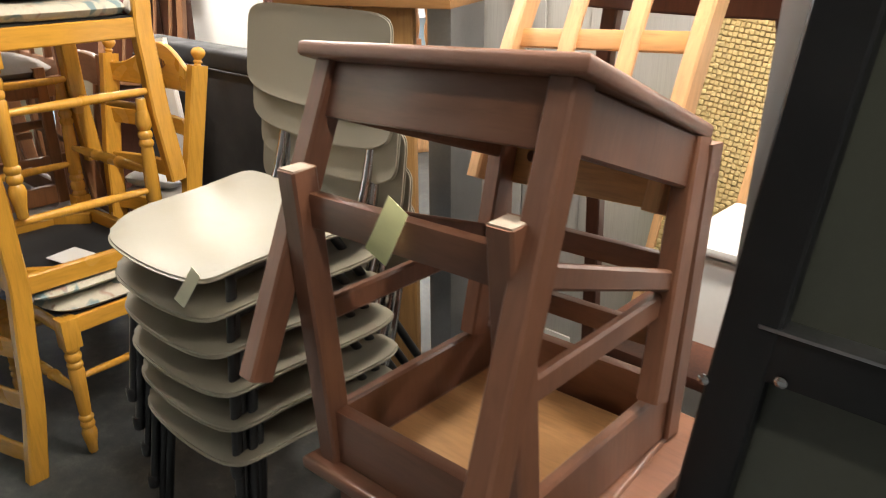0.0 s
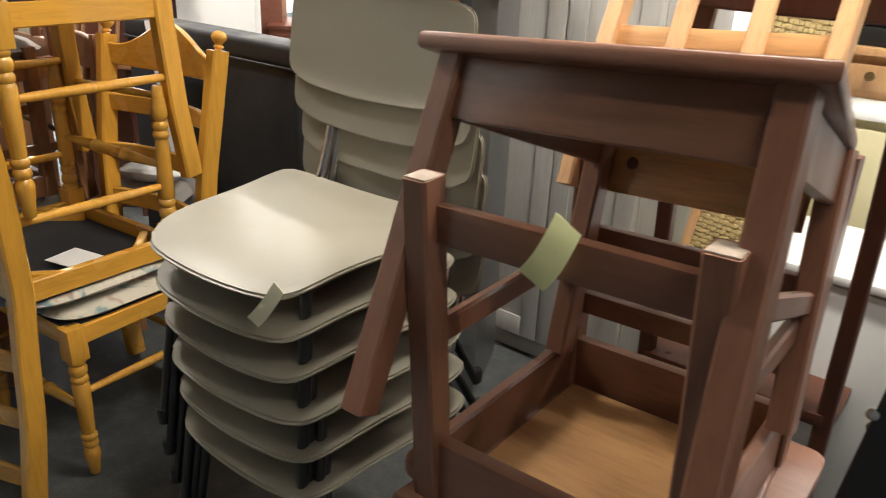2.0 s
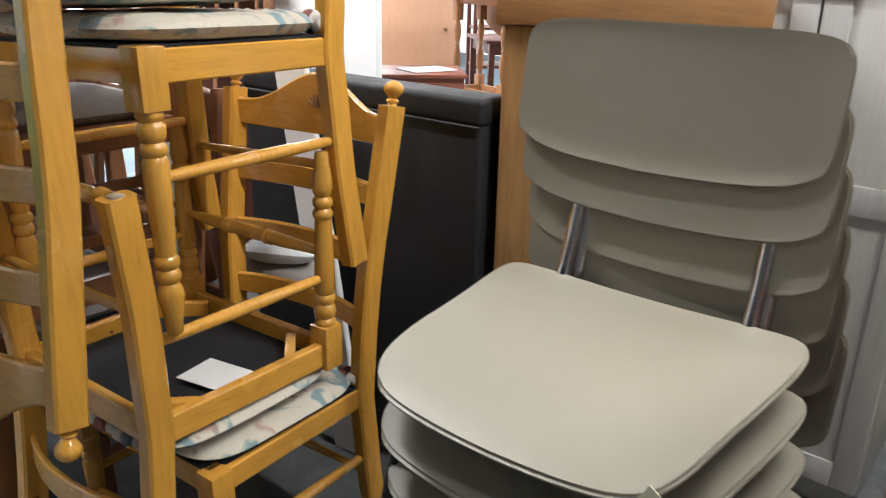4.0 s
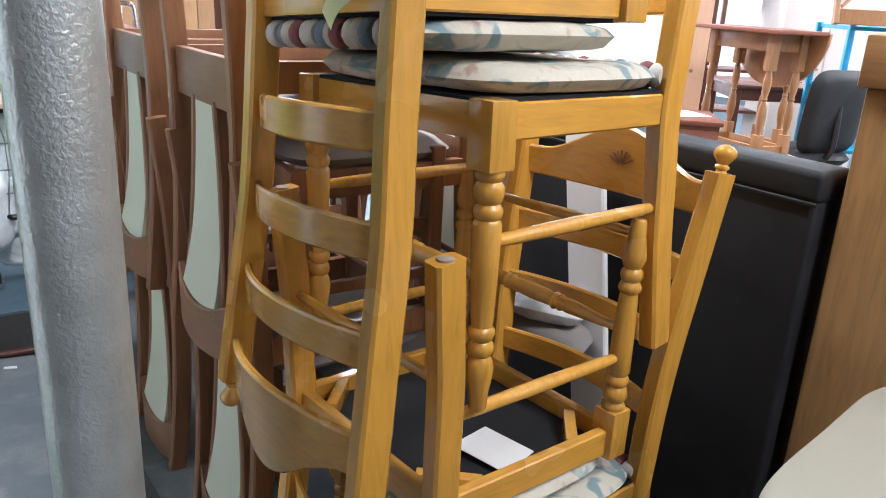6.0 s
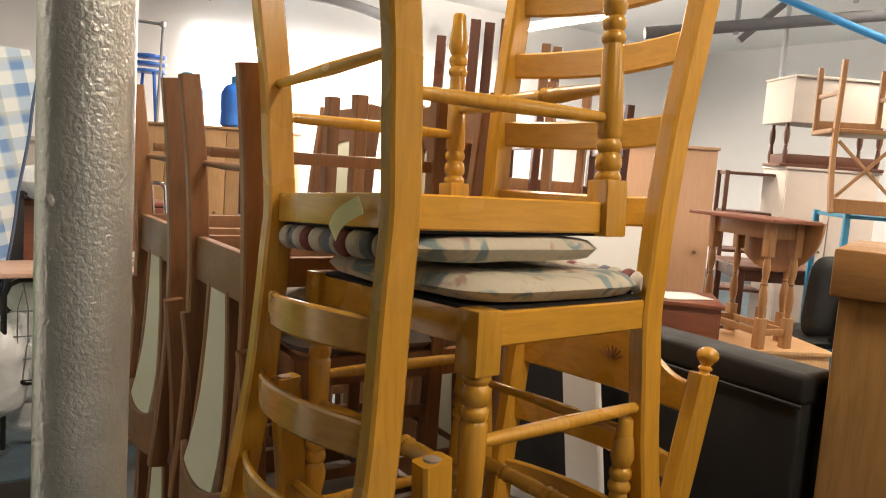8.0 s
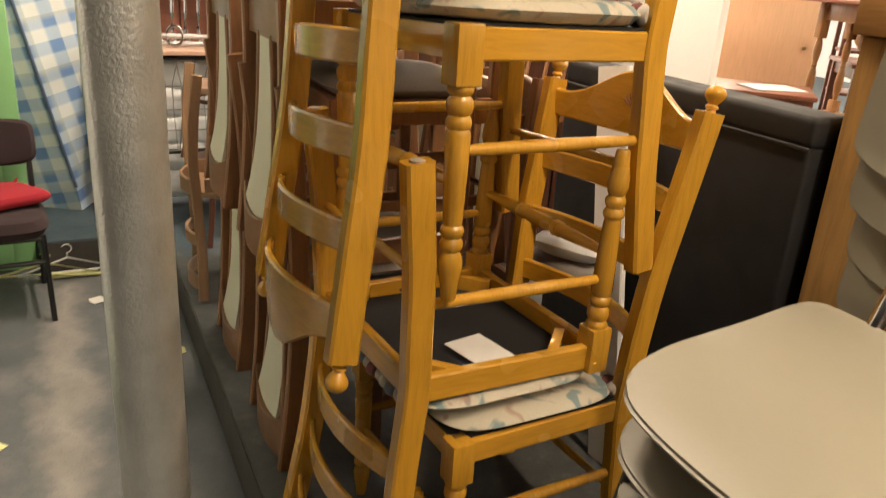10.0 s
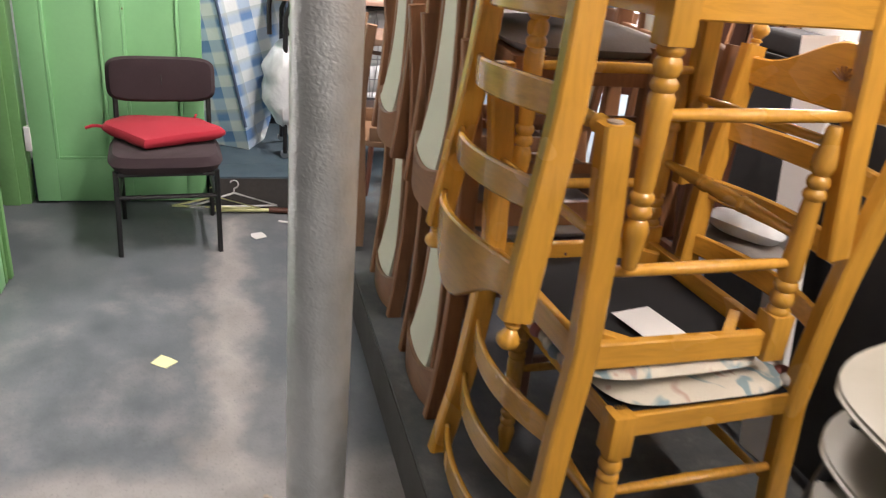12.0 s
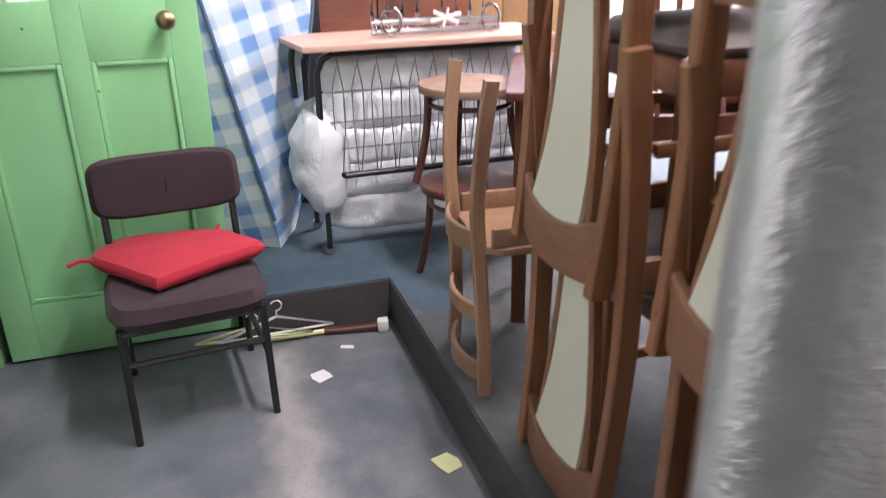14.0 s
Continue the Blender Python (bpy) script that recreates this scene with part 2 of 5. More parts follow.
def floor_paint():
    """Worn grey-blue floor paint with bare concrete patches, stains and grit."""
    m, t, p = node_material("worn_grey_floor_paint", 0.6)
    v = coords(t)
    big = noise_tex(t, v, 1.7, 5.0, 0.6, 0.3)
    mid = noise_tex(t, v, 6.0, 6.0, 0.65)
    fine = noise_tex(t, v, 120.0, 3.0)
    paint = ramp(t, mid, [(0.3, (0.078, 0.092, 0.103)), (0.55, (0.12, 0.134, 0.146)), (0.8, (0.165, 0.175, 0.18))])
    bare = ramp(t, mid, [(0.3, (0.26, 0.235, 0.22)), (0.7, (0.40, 0.37, 0.35))])
    blend = t.nodes.new("ShaderNodeMath")
    blend.operation = "MULTIPLY_ADD"
    blend.inputs[1].default_value, blend.inputs[2].default_value = 0.35, 0.0
    t.links.new(mid, blend.inputs[0])
    add = t.nodes.new("ShaderNodeMath")
    add.operation = "ADD"
    t.links.new(big, add.inputs[0])
    t.links.new(blend.outputs[0], add.inputs[1])
    mask = ramp(t, add.outputs[0], [(0.70, (0, 0, 0)), (0.82, (0.5, 0.5, 0.5))])
    sep = t.nodes.new("ShaderNodeSeparateXYZ")
    t.links.new(v, sep.inputs[0])

    def calc(op, a, b):
        n = t.nodes.new("ShaderNodeMath")
        n.operation = op
        for k, q in enumerate((a, b)):
            if isinstance(q, (int, float)):
                n.inputs[k].default_value = q
            else:
                t.links.new(q, n.inputs[k])
        return n.outputs[0]

    # a trodden strip along the aisle and a scraped patch across it
    wob = calc("MULTIPLY", calc("SUBTRACT", noise_tex(t, v, 3.2, 5.0, 0.6), 0.5), 0.34)
    grain = calc("MULTIPLY", calc("SUBTRACT", mid, 0.5), 0.16)
    strip = calc("ADD", calc("ABSOLUTE", calc("ADD", calc("ADD", sep.outputs[1], 0.44), wob), 0.0), grain)
    strip = calc("MULTIPLY", ramp(t, strip, [(0.02, (0.75,) * 3), (0.115, (0, 0, 0))]), ramp(t, calc("ADD", sep.outputs[0], wob), [(0.02, (0, 0, 0)), (0.12, (1,) * 3)]))
    strip = calc("MULTIPLY", strip, ramp(t, calc("SUBTRACT", 2.9, sep.outputs[0]), [(0.82, (0, 0, 0)), (0.98, (1,) * 3)]))
    across = calc("ADD", calc("ABSOLUTE", calc("SUBTRACT", sep.outputs[0], 2.02), 0.0), calc("ADD", wob, grain))
    across = calc("MULTIPLY", ramp(t, across, [(0.12, (0.6,) * 3), (0.25, (0, 0, 0))]), ramp(t, calc("ADD", sep.outputs[1], wob), [(-0.0, (1,) * 3), (0.01, (0, 0, 0))]))
    mask = calc("MAXIMUM", calc("MULTIPLY", mask, 0.32), calc("MAXIMUM", strip, across))
    col = mix(t, mask, paint, bare)
    col = mix(t, ramp(t, fine, [(0.55, (0, 0, 0)), (0.8, (0.5,) * 3)]), col, (0.06, 0.065, 0.07))
    t.links.new(col, p.inputs["Base Color"])
    t.links.new(ramp(t, mid, [(0.3, (0.42,) * 3), (0.7, (0.72,) * 3)]), p.inputs["Roughness"])
    bump(t, p, mid, 0.25, 0.004)
    return m


def deck_paint():
    m, t, p = node_material("blue_grey_deck_paint", 0.62)
    v = coords(t)
    mid, fine = noise_tex(t, v, 5.0, 6.0, 0.65), noise_tex(t, v, 140.0, 3.0)
    col = ramp(t, mid, [(0.3, (0.03, 0.058, 0.078)), (0.6, (0.052, 0.088, 0.112)), (0.85, (0.085, 0.11, 0.125))])
    col = mix(t, ramp(t, fine, [(0.5, (0, 0, 0)), (0.8, (0.5,) * 3)]), col, (0.14, 0.14, 0.14))
    sep = t.nodes.new("ShaderNodeSeparateXYZ")
    t.links.new(v, sep.inputs[0])
    add = t.nodes.new("ShaderNodeMath")
    add.operation = "MULTIPLY_ADD"
    add.inputs[1].default_value = 1.6
    t.links.new(noise_tex(t, v, 2.1, 6.0, 0.65), add.inputs[0])
    t.links.new(sep.outputs[0], add.inputs[2])
    grey = ramp(t, noise_tex(t, v, 11.0, 8.0, 0.75), [(0.3, (0.035, 0.037, 0.037)), (0.55, (0.075, 0.074, 0.07)), (0.75, (0.15, 0.145, 0.135))])
    col = mix(t, ramp(t, add.outputs[0], [(0.9, (0, 0, 0)), (1.0, (0.85,) * 3)]), col, grey)
    t.links.new(col, p.inputs["Base Color"])
    bump(t, p, fine, 0.3, 0.002)
    return m


def gingham():
    """Blue and white checked ticking: two crossing sets of stripes, finer lines between."""
    m, t, p = node_material("blue_check_ticking", 0.85, 0, 0.2)
    v = coords(t, (1, 1, 1), (radians(-13), 0, 0))
    sep = t.nodes.new("ShaderNodeSeparateXYZ")
    t.links.new(v, sep.inputs[0])

    def band(sock, freq, lo):
        mu = t.nodes.new("ShaderNodeMath")
        mu.operation, mu.inputs[1].default_value = "MULTIPLY", freq
        fr = t.nodes.new("ShaderNodeMath")
        fr.operation = "FRACT"
        t.links.new(sock, mu.inputs[0])
        t.links.new(mu.outputs[0], fr.inputs[0])
        return ramp(t, fr.outputs[0], [(lo - 0.05, (0, 0, 0)), (lo + 0.05, (1, 1, 1))])

    x, z = band(sep.outputs[1], 8.6, 0.5), band(sep.outputs[2], 8.6, 0.5)
    x2, z2 = band(sep.outputs[1], 4.3, 0.93), band(sep.outputs[2], 4.3, 0.93)
    col = mix(t, x, (0.66, 0.71, 0.72), (0.40, 0.53, 0.66))
    col = mix(t, z, col, mix(t, x, (0.42, 0.54, 0.67), (0.15, 0.28, 0.53)))
    line = mix(t, x2, (0, 0, 0), (0.5, 0.5, 0.5))
    col = mix(t, line, col, (0.55, 0.58, 0.48))
    line = mix(t, z2, (0, 0, 0), (0.5, 0.5, 0.5))
    col = mix(t, line, col, (0.55, 0.58, 0.48))
    t.links.new(col, p.inputs["Base Color"])
    bump(t, p, noise_tex(t, v, 9.0, 3.0), 0.3, 0.02)
    return m


def flowered():
    """Cream upholstery with blurred blue-green and red-brown flowers."""
    m, t, p = node_material("flowered_upholstery", 0.85, 0, 0.2)
    v = coords(t)
    a, b, w = noise_tex(t, v, 13.0, 2.0, 0.5, 1.2), noise_tex(t, v, 17.0, 2.0, 0.5, 0.8), noise_tex(t, v, 400.0, 2.0)
    col = mix(t, w, (0.50, 0.45, 0.36), (0.62, 0.58, 0.49))
    col = mix(t, ramp(t, a, [(0.55, (0, 0, 0)), (0.63, (0.8,) * 3)]), col, (0.14, 0.25, 0.29))
    col = mix(t, ramp(t, b, [(0.60, (0, 0, 0)), (0.68, (0.7,) * 3)]), col, (0.36, 0.19, 0.15))
    t.links.new(col, p.inputs["Base Color"])
    bump(t, p, noise_tex(t, v, 22.0, 3.0), 0.5, 0.01)
    return m


FLOORPAINT, DECK, CHECK, FLOWERS = floor_paint(), deck_paint(), gingham(), flowered()


def glass():
    m, t, p = node_material("window_glass", 0.05)
    p.inputs["Base Color"].default_value = (0.9, 0.95, 0.95, 1)
    p.inputs["Transmission Weight"].default_value = 1.0
    p.inputs["IOR"].default_value = 1.45
    return m


GLASS = glass()


def plastic_wrap():
    m, t, p = node_material("polythene_wrap", 0.3)
    v = coords(t)
    n = noise_tex(t, v, 8.0, 4.0, 0.55, 0.8)
    t.links.new(ramp(t, n, [(0.3, (0.55, 0.58, 0.60)), (0.7, (0.82, 0.84, 0.85))]), p.inputs["Base Color"])
    bump(t, p, n, 0.6, 0.02)
    return m


WRAP = plastic_wrap()


# ---- mesh helpers ----
def join(bm, other):
    me = bpy.data.meshes.new("tmp")
    other.to_mesh(me)
    other.free()
    bm.from_mesh(me)
    bpy.data.meshes.remove(me)
    return bm


def moved(bm, m):
    bmesh.ops.transform(bm, matrix=m, verts=bm.verts)
    return bm


def box(x0, x1, y0, y1, z0, z1, bevel=0.003, seg=2):
    bm = bmesh.new()
    bmesh.ops.create_cube(bm, size=1.0)
    bmesh.ops.transform(bm, matrix=Matrix.Translation(((x0 + x1) / 2, (y0 + y1) / 2, (z0 + z1) / 2))
                        @ Matrix.Diagonal((x1 - x0, y1 - y0, z1 - z0, 1)), verts=bm.verts)
    if bevel:
        bmesh.ops.bevel(bm, geom=bm.edges[:], offset=min(bevel, 0.45 * min(x1 - x0, y1 - y0, z1 - z0)), segments=seg,
                        affect="EDGES", profile=0.6)
    return bm


def rings(loops, closed_ends=True):
    """Skin a list of equally long closed loops."""
    bm = bmesh.new()
    vs = [[bm.verts.new(c) for c in lp] for lp in loops]
    n = len(loops[0])
    for r0, r1 in zip(vs, vs[1:]):
        for k in range(n):
            bm.faces.new((r0[k], r0[(k + 1) % n], r1[(k + 1) % n], r1[k]))
    if closed_ends:
        bm.faces.new(vs[0][::-1])
        bm.faces.new(vs[-1])
    bmesh.ops.recalc_face_normals(bm, faces=bm.faces[:])
    return bm


def smooth_path(points, steps=6):
    pts = [Vector(p) for p in points]
    if len(pts) < 3:
        return pts
    ext = [pts[0] * 2 - pts[1], *pts, pts[-1] * 2 - pts[-2]]
    out = []
    for i in range(1, len(ext) - 2):
        p0, p1, p2, p3 = ext[i - 1:i + 3]
        for k in range(steps):
            s = k / steps
            out.append(0.5 * ((2 * p1) + (p2 - p0) * s + (2 * p0 - 5 * p1 + 4 * p2 - p3) * s * s
                              + (3 * p1 - p0 - 3 * p2 + p3) * s ** 3))
    out.append(pts[-1])
    return out


def sweep(points, section, side, curved=True, steps=5):
    """Carry a closed 2D section (offsets along side and across it) along a path."""
    pts = smooth_path(points, steps) if curved else [Vector(p) for p in points]
    side = Vector(side).normalized()
    loops = []
    for i, p in enumerate(pts):
        d = (pts[min(i + 1, len(pts) - 1)] - pts[max(i - 1, 0)]).normalized()
        s = (side - d * side.dot(d)).normalized()
        n = d.cross(s)
        loops.append([p + s * a + n * b for a, b in section])
    return rings(loops)


def rect(w, h, r=0.004):
    """A rectangular section with cut corners."""
    w, h = w / 2, h / 2
    r = min(r, w * 0.6, h * 0.6)
    return [(w - r, -h), (w, -h + r), (w, h - r), (w - r, h), (-w + r, h), (-w, h - r), (-w, -h + r), (-w + r, -h)]


def circle(r, n=12):
    return [(r * math.cos(2 * math.pi * k / n), r * math.sin(2 * math.pi * k / n)) for k in range(n)]


def tube(points, r, n=10, curved=False, steps=5):
    d = Vector(points[-1]) - Vector(points[0])
    side = (0, 0, 1) if abs(d.normalized().z) < 0.8 else (1, 0.2, 0)
    return sweep(points, circle(r, n), side, curved, steps)


def lathe(profile, n=18):
    """Turn a profile of (radius, height) round z."""
    return rings([[(r * math.cos(2 * math.pi * k / n), r * math.sin(2 * math.pi * k / n), z) for k in range(n)]
                  for r, z in profile])


def along(bm, p, q):
    """Turn a thing made along z from 0 to 1 unit so that it runs from p towards q."""
    p, q = Vector(p), Vector(q)
    return moved(bm, Matrix.Translation(p) @ (q - p).to_track_quat("Z", "Y").to_matrix().to_4x4())


def slab(outline, z0, z1, bevel=0.004, seg=2):
    """A flat plate with the given outline."""
    bm = bmesh.new()
    f = bm.faces.new([bm.verts.new((x, y, z0)) for x, y in outline])
    ex = bmesh.ops.extrude_face_region(bm, geom=[f])
    bmesh.ops.translate(bm, vec=(0, 0, z1 - z0), verts=[g for g in ex["geom"] if isinstance(g, bmesh.types.BMVert)])
    bmesh.ops.recalc_face_normals(bm, faces=bm.faces[:])
    if bevel:
        edges = [e for e in bm.edges if abs(e.verts[0].co.z - e.verts[1].co.z) < 1e-6]
        bmesh.ops.bevel(bm, geom=edges, offset=bevel, segments=seg, affect="EDGES", profile=0.6)
    return bm


def rounded(w, d, r, n=6):
    """Outline of a rectangle with round corners, centred."""
    out = []
    for cx, cy, a0 in ((w / 2 - r, d / 2 - r, 0), (-w / 2 + r, d / 2 - r, 90), (-w / 2 + r, -d / 2 + r, 180), (w / 2 - r, -d / 2 + r, 270)):
        for k in range(n + 1):
            a = radians(a0 + 90 * k / n)
            out.append((cx + r * math.cos(a), cy + r * math.sin(a)))
    return out


def pillow(w, d, h, power=4.0, nx=20, ny=20, lump=0.0, seed=0.0):
    """A soft pad: full in the middle and thin at a rounded-square rim."""
    bm = bmesh.new()

    def grid(sign):
        rows = []
        for j in range(ny + 1):
            row = []
            for i in range(nx + 1):
                s, q = 2 * i / nx - 1, 2 * j / ny - 1
                m = max(abs(s), abs(q))
                k = m / max(1e-6, (abs(s) ** 5 + abs(q) ** 5) ** 0.2) if m > 0 else 1
                x, y = s * k * w / 2, q * k * d / 2
                e = max(0.0, (1 - m ** power)) ** 0.5
                z = sign * h / 2 * e
                if lump:
                    z += lump * e * noise.noise((x * 9 + seed, y * 9, sign * 3.0))
                row.append(bm.verts.new((x, y, z)))
            rows.append(row)
        for j in range(ny):
            for i in range(nx):
                f = (rows[j][i], rows[j][i + 1], rows[j + 1][i + 1], rows[j + 1][i])
                bm.faces.new(f if sign > 0 else f[::-1])

    grid(1), grid(-1)
    bmesh.ops.remove_doubles(bm, verts=bm.verts[:], dist=1e-5)
    return bm


def mesh_of(name, bm, material, angle=40):
    me = bpy.data.meshes.new(name)
    bm.to_mesh(me)
    bm.free()
    me.polygons.foreach_set("use_smooth", [True] * len(me.polygons))
    me.set_sharp_from_angle(angle=radians(angle))
    me.materials.append(material)
    return me


def part(name, bm, material, parent, label="", m=None):
    ob = new(name, mesh_of(name, bm, material))
    ob.parent = parent
    if m is not None:
        ob.matrix_basis = m
    if label:
        tagged(ob, label)
    return ob


def thing(name, m, label, category, group="", kind=""):
    ob = new(name)
    ob.empty_display_size = 0.1
    ob.matrix_basis = m
    return tagged(ob, label, category, group, kind)


def solid(name, bm, material, m, label, category, group="", kind=""):
    ob = new(name, mesh_of(name, bm, material))
    ob.matrix_basis = m
    return tagged(ob, label, category, group, kind)


def structure(name, bm, material, label, category, m=None):
    return solid(name, bm, material, ROOM if m is None else ROOM @ m, label, category, "", "structure")


# ---- structure ----
RISER = plain("dark_riser", (0.058, 0.053, 0.05), 0.8, 0, 0.35, 7, 60, 0.4)
# dark grey of the unseen aisle ceiling, set to keep bounced light down
LOWBOUNCECEILING = plain("low_bounce_ceiling", (0.16, 0.155, 0.15), 0.85, 0, 0.15, 1.5, 40, 0.3)
LOWBOUNCEWALL = plain("low_bounce_wall", (0.26, 0.26, 0.25), 0.8, 0, 0.06, 1.5, 40, 0.3)
structure("floor", join(box(-0.26, 9.5, -1.45, 0.02, -0.12, 0, 0), box(1.8, 9.5, -4.65, -1.45, -0.12, 0, 0)), FLOORPAINT, "worn grey-blue painted concrete aisle floor with bare patches", "floor")
structure("floor_raised", box(-5.0, 9.5, 0.0, 10.0, -0.12, 0.17, 0.0012), DECK, "raised blue-grey painted concrete floor with a worn edge", "floor")
structure("floor_raised_end", join(box(-5.0, -0.19, -1.45, 0.01, -0.119, 0.1695, 0.001), box(-0.195, -0.005, -0.53, 0.01, -0.118, 0.1692, 0.001)), DECK, "blue-grey painted raised floor beside the open door", "floor")
structure("step_riser", box(0.0, 9.4, -0.004, -0.0005, 0.001, 0.160, 0), RISER, "dark face of the raised floor's edge", "step")
structure("step_riser_end", box(-0.0045, -0.001, -0.529, -0.0045, 0.001, 0.160, 0), RISER, "dark face of the step beside the door", "step")
structure("wall_aisle", box(0.72, 1.75, -1.34, -1.25, 0, 3.6, 0), WALLPAINT, "white painted masonry wall beside the doorway", "wall")
# two unseen walls behind the camera, added in grey to weaken bounced light
structure("wall_return_unseen", box(1.75, 1.85, -4.6, -1.25, 0, 3.6, 0), LOWBOUNCEWALL, "unseen grey wall running back from the aisle, added to cut bounced light", "wall")
structure("wall_back_unseen", box(1.85, 9.5, -4.7, -4.6, 0, 3.6, 0), LOWBOUNCEWALL, "unseen grey wall behind the camera, added to cut bounced light", "wall")
structure("wall_over_door", box(-0.20, 0.72, -1.34, -1.25, 2.16, 3.6, 0), WALLPAINT, "white painted masonry over the doorway", "wall")
structure("wall_beside_door", box(-5.0, -0.20, -1.44, -1.33, 0.0, 3.6, 0), WALLPAINT, "white painted masonry behind the open door", "wall")
structure("wall_far", box(-5.0, 9.5, 10.0, 10.2, 0.1, 3.6, 0), WALLPAINT, "white painted far wall of the hall", "wall")
structure("wall_side", box(9.5, 9.7, -4.7, 10.2, 0, 3.6, 0), WALLPAINT, "white painted side wall of the hall", "wall")
structure("ceiling_hall", box(-5.2, 9.7, 2.4, 10.2, 3.6, 3.75, 0), WALLPAINT, "white painted ceiling of the hall", "ceiling")
# unseen ceiling half, added dark so less light bounces into the aisle
structure("ceiling_aisle_unseen", box(-5.2, 9.7, -4.7, 2.4, 3.6, 3.75, 0), LOWBOUNCECEILING, "unseen dark grey ceiling over the aisle, added to cut bounced light", "ceiling")
structure("wall_rear", box(-5.2, -5.0, -1.45, 10.2, 0, 3.6, 0), WALLPAINT, "white painted rear wall of the hall", "wall")
# the dark space behind the doorway: added walls, its darkness put into their colour
structure("floor_passage", box(-0.3, 1.2, -2.9, -1.45, -0.12, -0.004, 0), FLOORPAINT, "dusty concrete floor of the dark passage", "floor")
structure("wall_passage_end", box(-0.3, 1.2, -3.0, -2.9, 0, 2.4, 0), PASSAGESHADE, "near-black end wall, the darkness of the passage put into its colour", "wall")
structure("wall_passage_near", box(-0.4, -0.3, -3.0, -1.34, 0, 2.4, 0), PASSAGESHADE, "near-black side wall, the darkness of the passage put into its colour", "wall")
structure("wall_passage_other", box(1.2, 1.3, -3.0, -1.34, 0, 2.4, 0), PASSAGESHADE, "near-black side wall, the darkness of the passage put into its colour", "wall")
structure("ceiling_passage", box(-0.4, 1.3, -3.0, -1.34, 2.4, 2.5, 0), PASSAGESHADE, "near-black ceiling, the darkness of the passage put into its colour", "ceiling")
structure("door_frame_1", join(box(-0.20, -0.10, -1.44, -1.318, 0, 2.12, 0.006), box(-0.10, -0.085, -1.43, -1.36, 0, 2.12, 0.004)), DARKGREEN, "shabby green painted timber door post with mouldings", "door frame")
for nm, a0, a1 in (("door_frame_2", 0.63, 0.72),):
    structure(nm, join(box(a0, a1, -1.35, -1.243, 0, 2.12, 0.006), join(box(a0 + 0.012, a1 - 0.045, -1.25, -1.225, 0, 2.12, 0.008), box(a0 + 0.055, a1 - 0.008, -1.25, -1.235, 0, 2.12, 0.005))),
              DARKGREEN, "shabby green painted timber door post with mouldings", "door frame")
structure("door_frame_top", box(-0.10, 0.63, -1.35, -1.235, 2.08, 2.16, 0.006), DARKGREEN, "shabby green painted door head", "door frame")
structure("baseboard", box(0.80, 1.75, -1.25, -1.238, 0.0, 0.14, 0.004), GREEN, "green painted skirting along the white wall", "baseboard")


# ---- the pillar ----
def pillar():
    p = thing("iron_pillar", place(2.163, -0.253), "silver-painted cast iron pillar with hammered flaky paint on concrete floor", "pillar")
    prof = [(0.066 - 0.004 * k / 30, k * 3.6 / 30) for k in range(31)]
    part("shaft", lathe(prof, 40), SILVER, p)
    part("base_ring", lathe([(0.078, 0), (0.078, 0.01), (0.068, 0.022), (0.062, 0.024)], 32), FLOORPAINT, p, "grey floor paint splashed on the foot")
    for z in (1.46, 2.3):
        b = lathe([(0.012, 0), (0.012, 0.006), (0.008, 0.011), (0.002, 0.013)], 10)
        part("bolt", moved(b, Matrix.Translation((0.057 * math.cos(-0.95), 0.057 * math.sin(-0.95), z)) @ Vector((math.cos(-0.95), math.sin(-0.95), 0)).to_track_quat("Z", "Y").to_matrix().to_4x4()), SILVER, p)
    return p


pillar()


# ---- honey-coloured ladder-back chairs ----
LEG_TURN = [(0.011, 0.0), (0.0135, 0.004), (0.0155, 0.03), (0.020, 0.055), (0.0215, 0.07), (0.018, 0.083), (0.0145, 0.088), (0.019, 0.093), (0.0205, 0.1),
            (0.019, 0.107), (0.0155, 0.112), (0.0195, 0.118), (0.021, 0.124), (0.0195, 0.13), (0.016, 0.134), (0.0175, 0.15), (0.020, 0.22), (0.0215, 0.285),
            (0.0175, 0.292), (0.021, 0.297), (0.022, 0.303), (0.0205, 0.309), (0.0165, 0.314), (0.020, 0.318), (0.0225, 0.328), (0.022, 0.338),
            (0.017, 0.345), (0.0215, 0.351), (0.0225, 0.356), (0.020, 0.362)]
FINIAL = [(0.011, 0), (0.009, 0.006), (0.013, 0.010), (0.013, 0.013), (0.009, 0.017), (0.014, 0.024), (0.0195, 0.032), (0.0205, 0.039), (0.018, 0.046), (0.012, 0.052), (0.004, 0.055)]


def bowed(x0, x1, y0, bow, thick, outline, n=14):
    """A rail bowed backwards between two posts; outline(s) gives its lower and upper edge at s from -1 to 1."""
    loops = []
    for k in range(n + 1):
        s = 2 * k / n - 1
        x = x0 + (x1 - x0) * (s + 1) / 2
        y = y0(s) + bow * (1 - s * s)
        lo, hi = outline(s)
        c = 0.004
        loops.append([(x, y - thick / 2, lo + c), (x, y - thick / 2 + c, lo), (x, y + thick / 2 - c, lo), (x, y + thick / 2, lo + c),
                      (x, y + thick / 2, hi - c), (x, y + thick / 2 - c, hi), (x, y - thick / 2 + c, hi), (x, y - thick / 2, hi - c)])
    return rings(loops)


def between(pts, z):
    for (z0, y0), (z1, y1) in zip(pts, pts[1:]):
        if z <= z1:
            return y0 + (y1 - y0) * (z - z0) / (z1 - z0)
    return pts[-1][1]


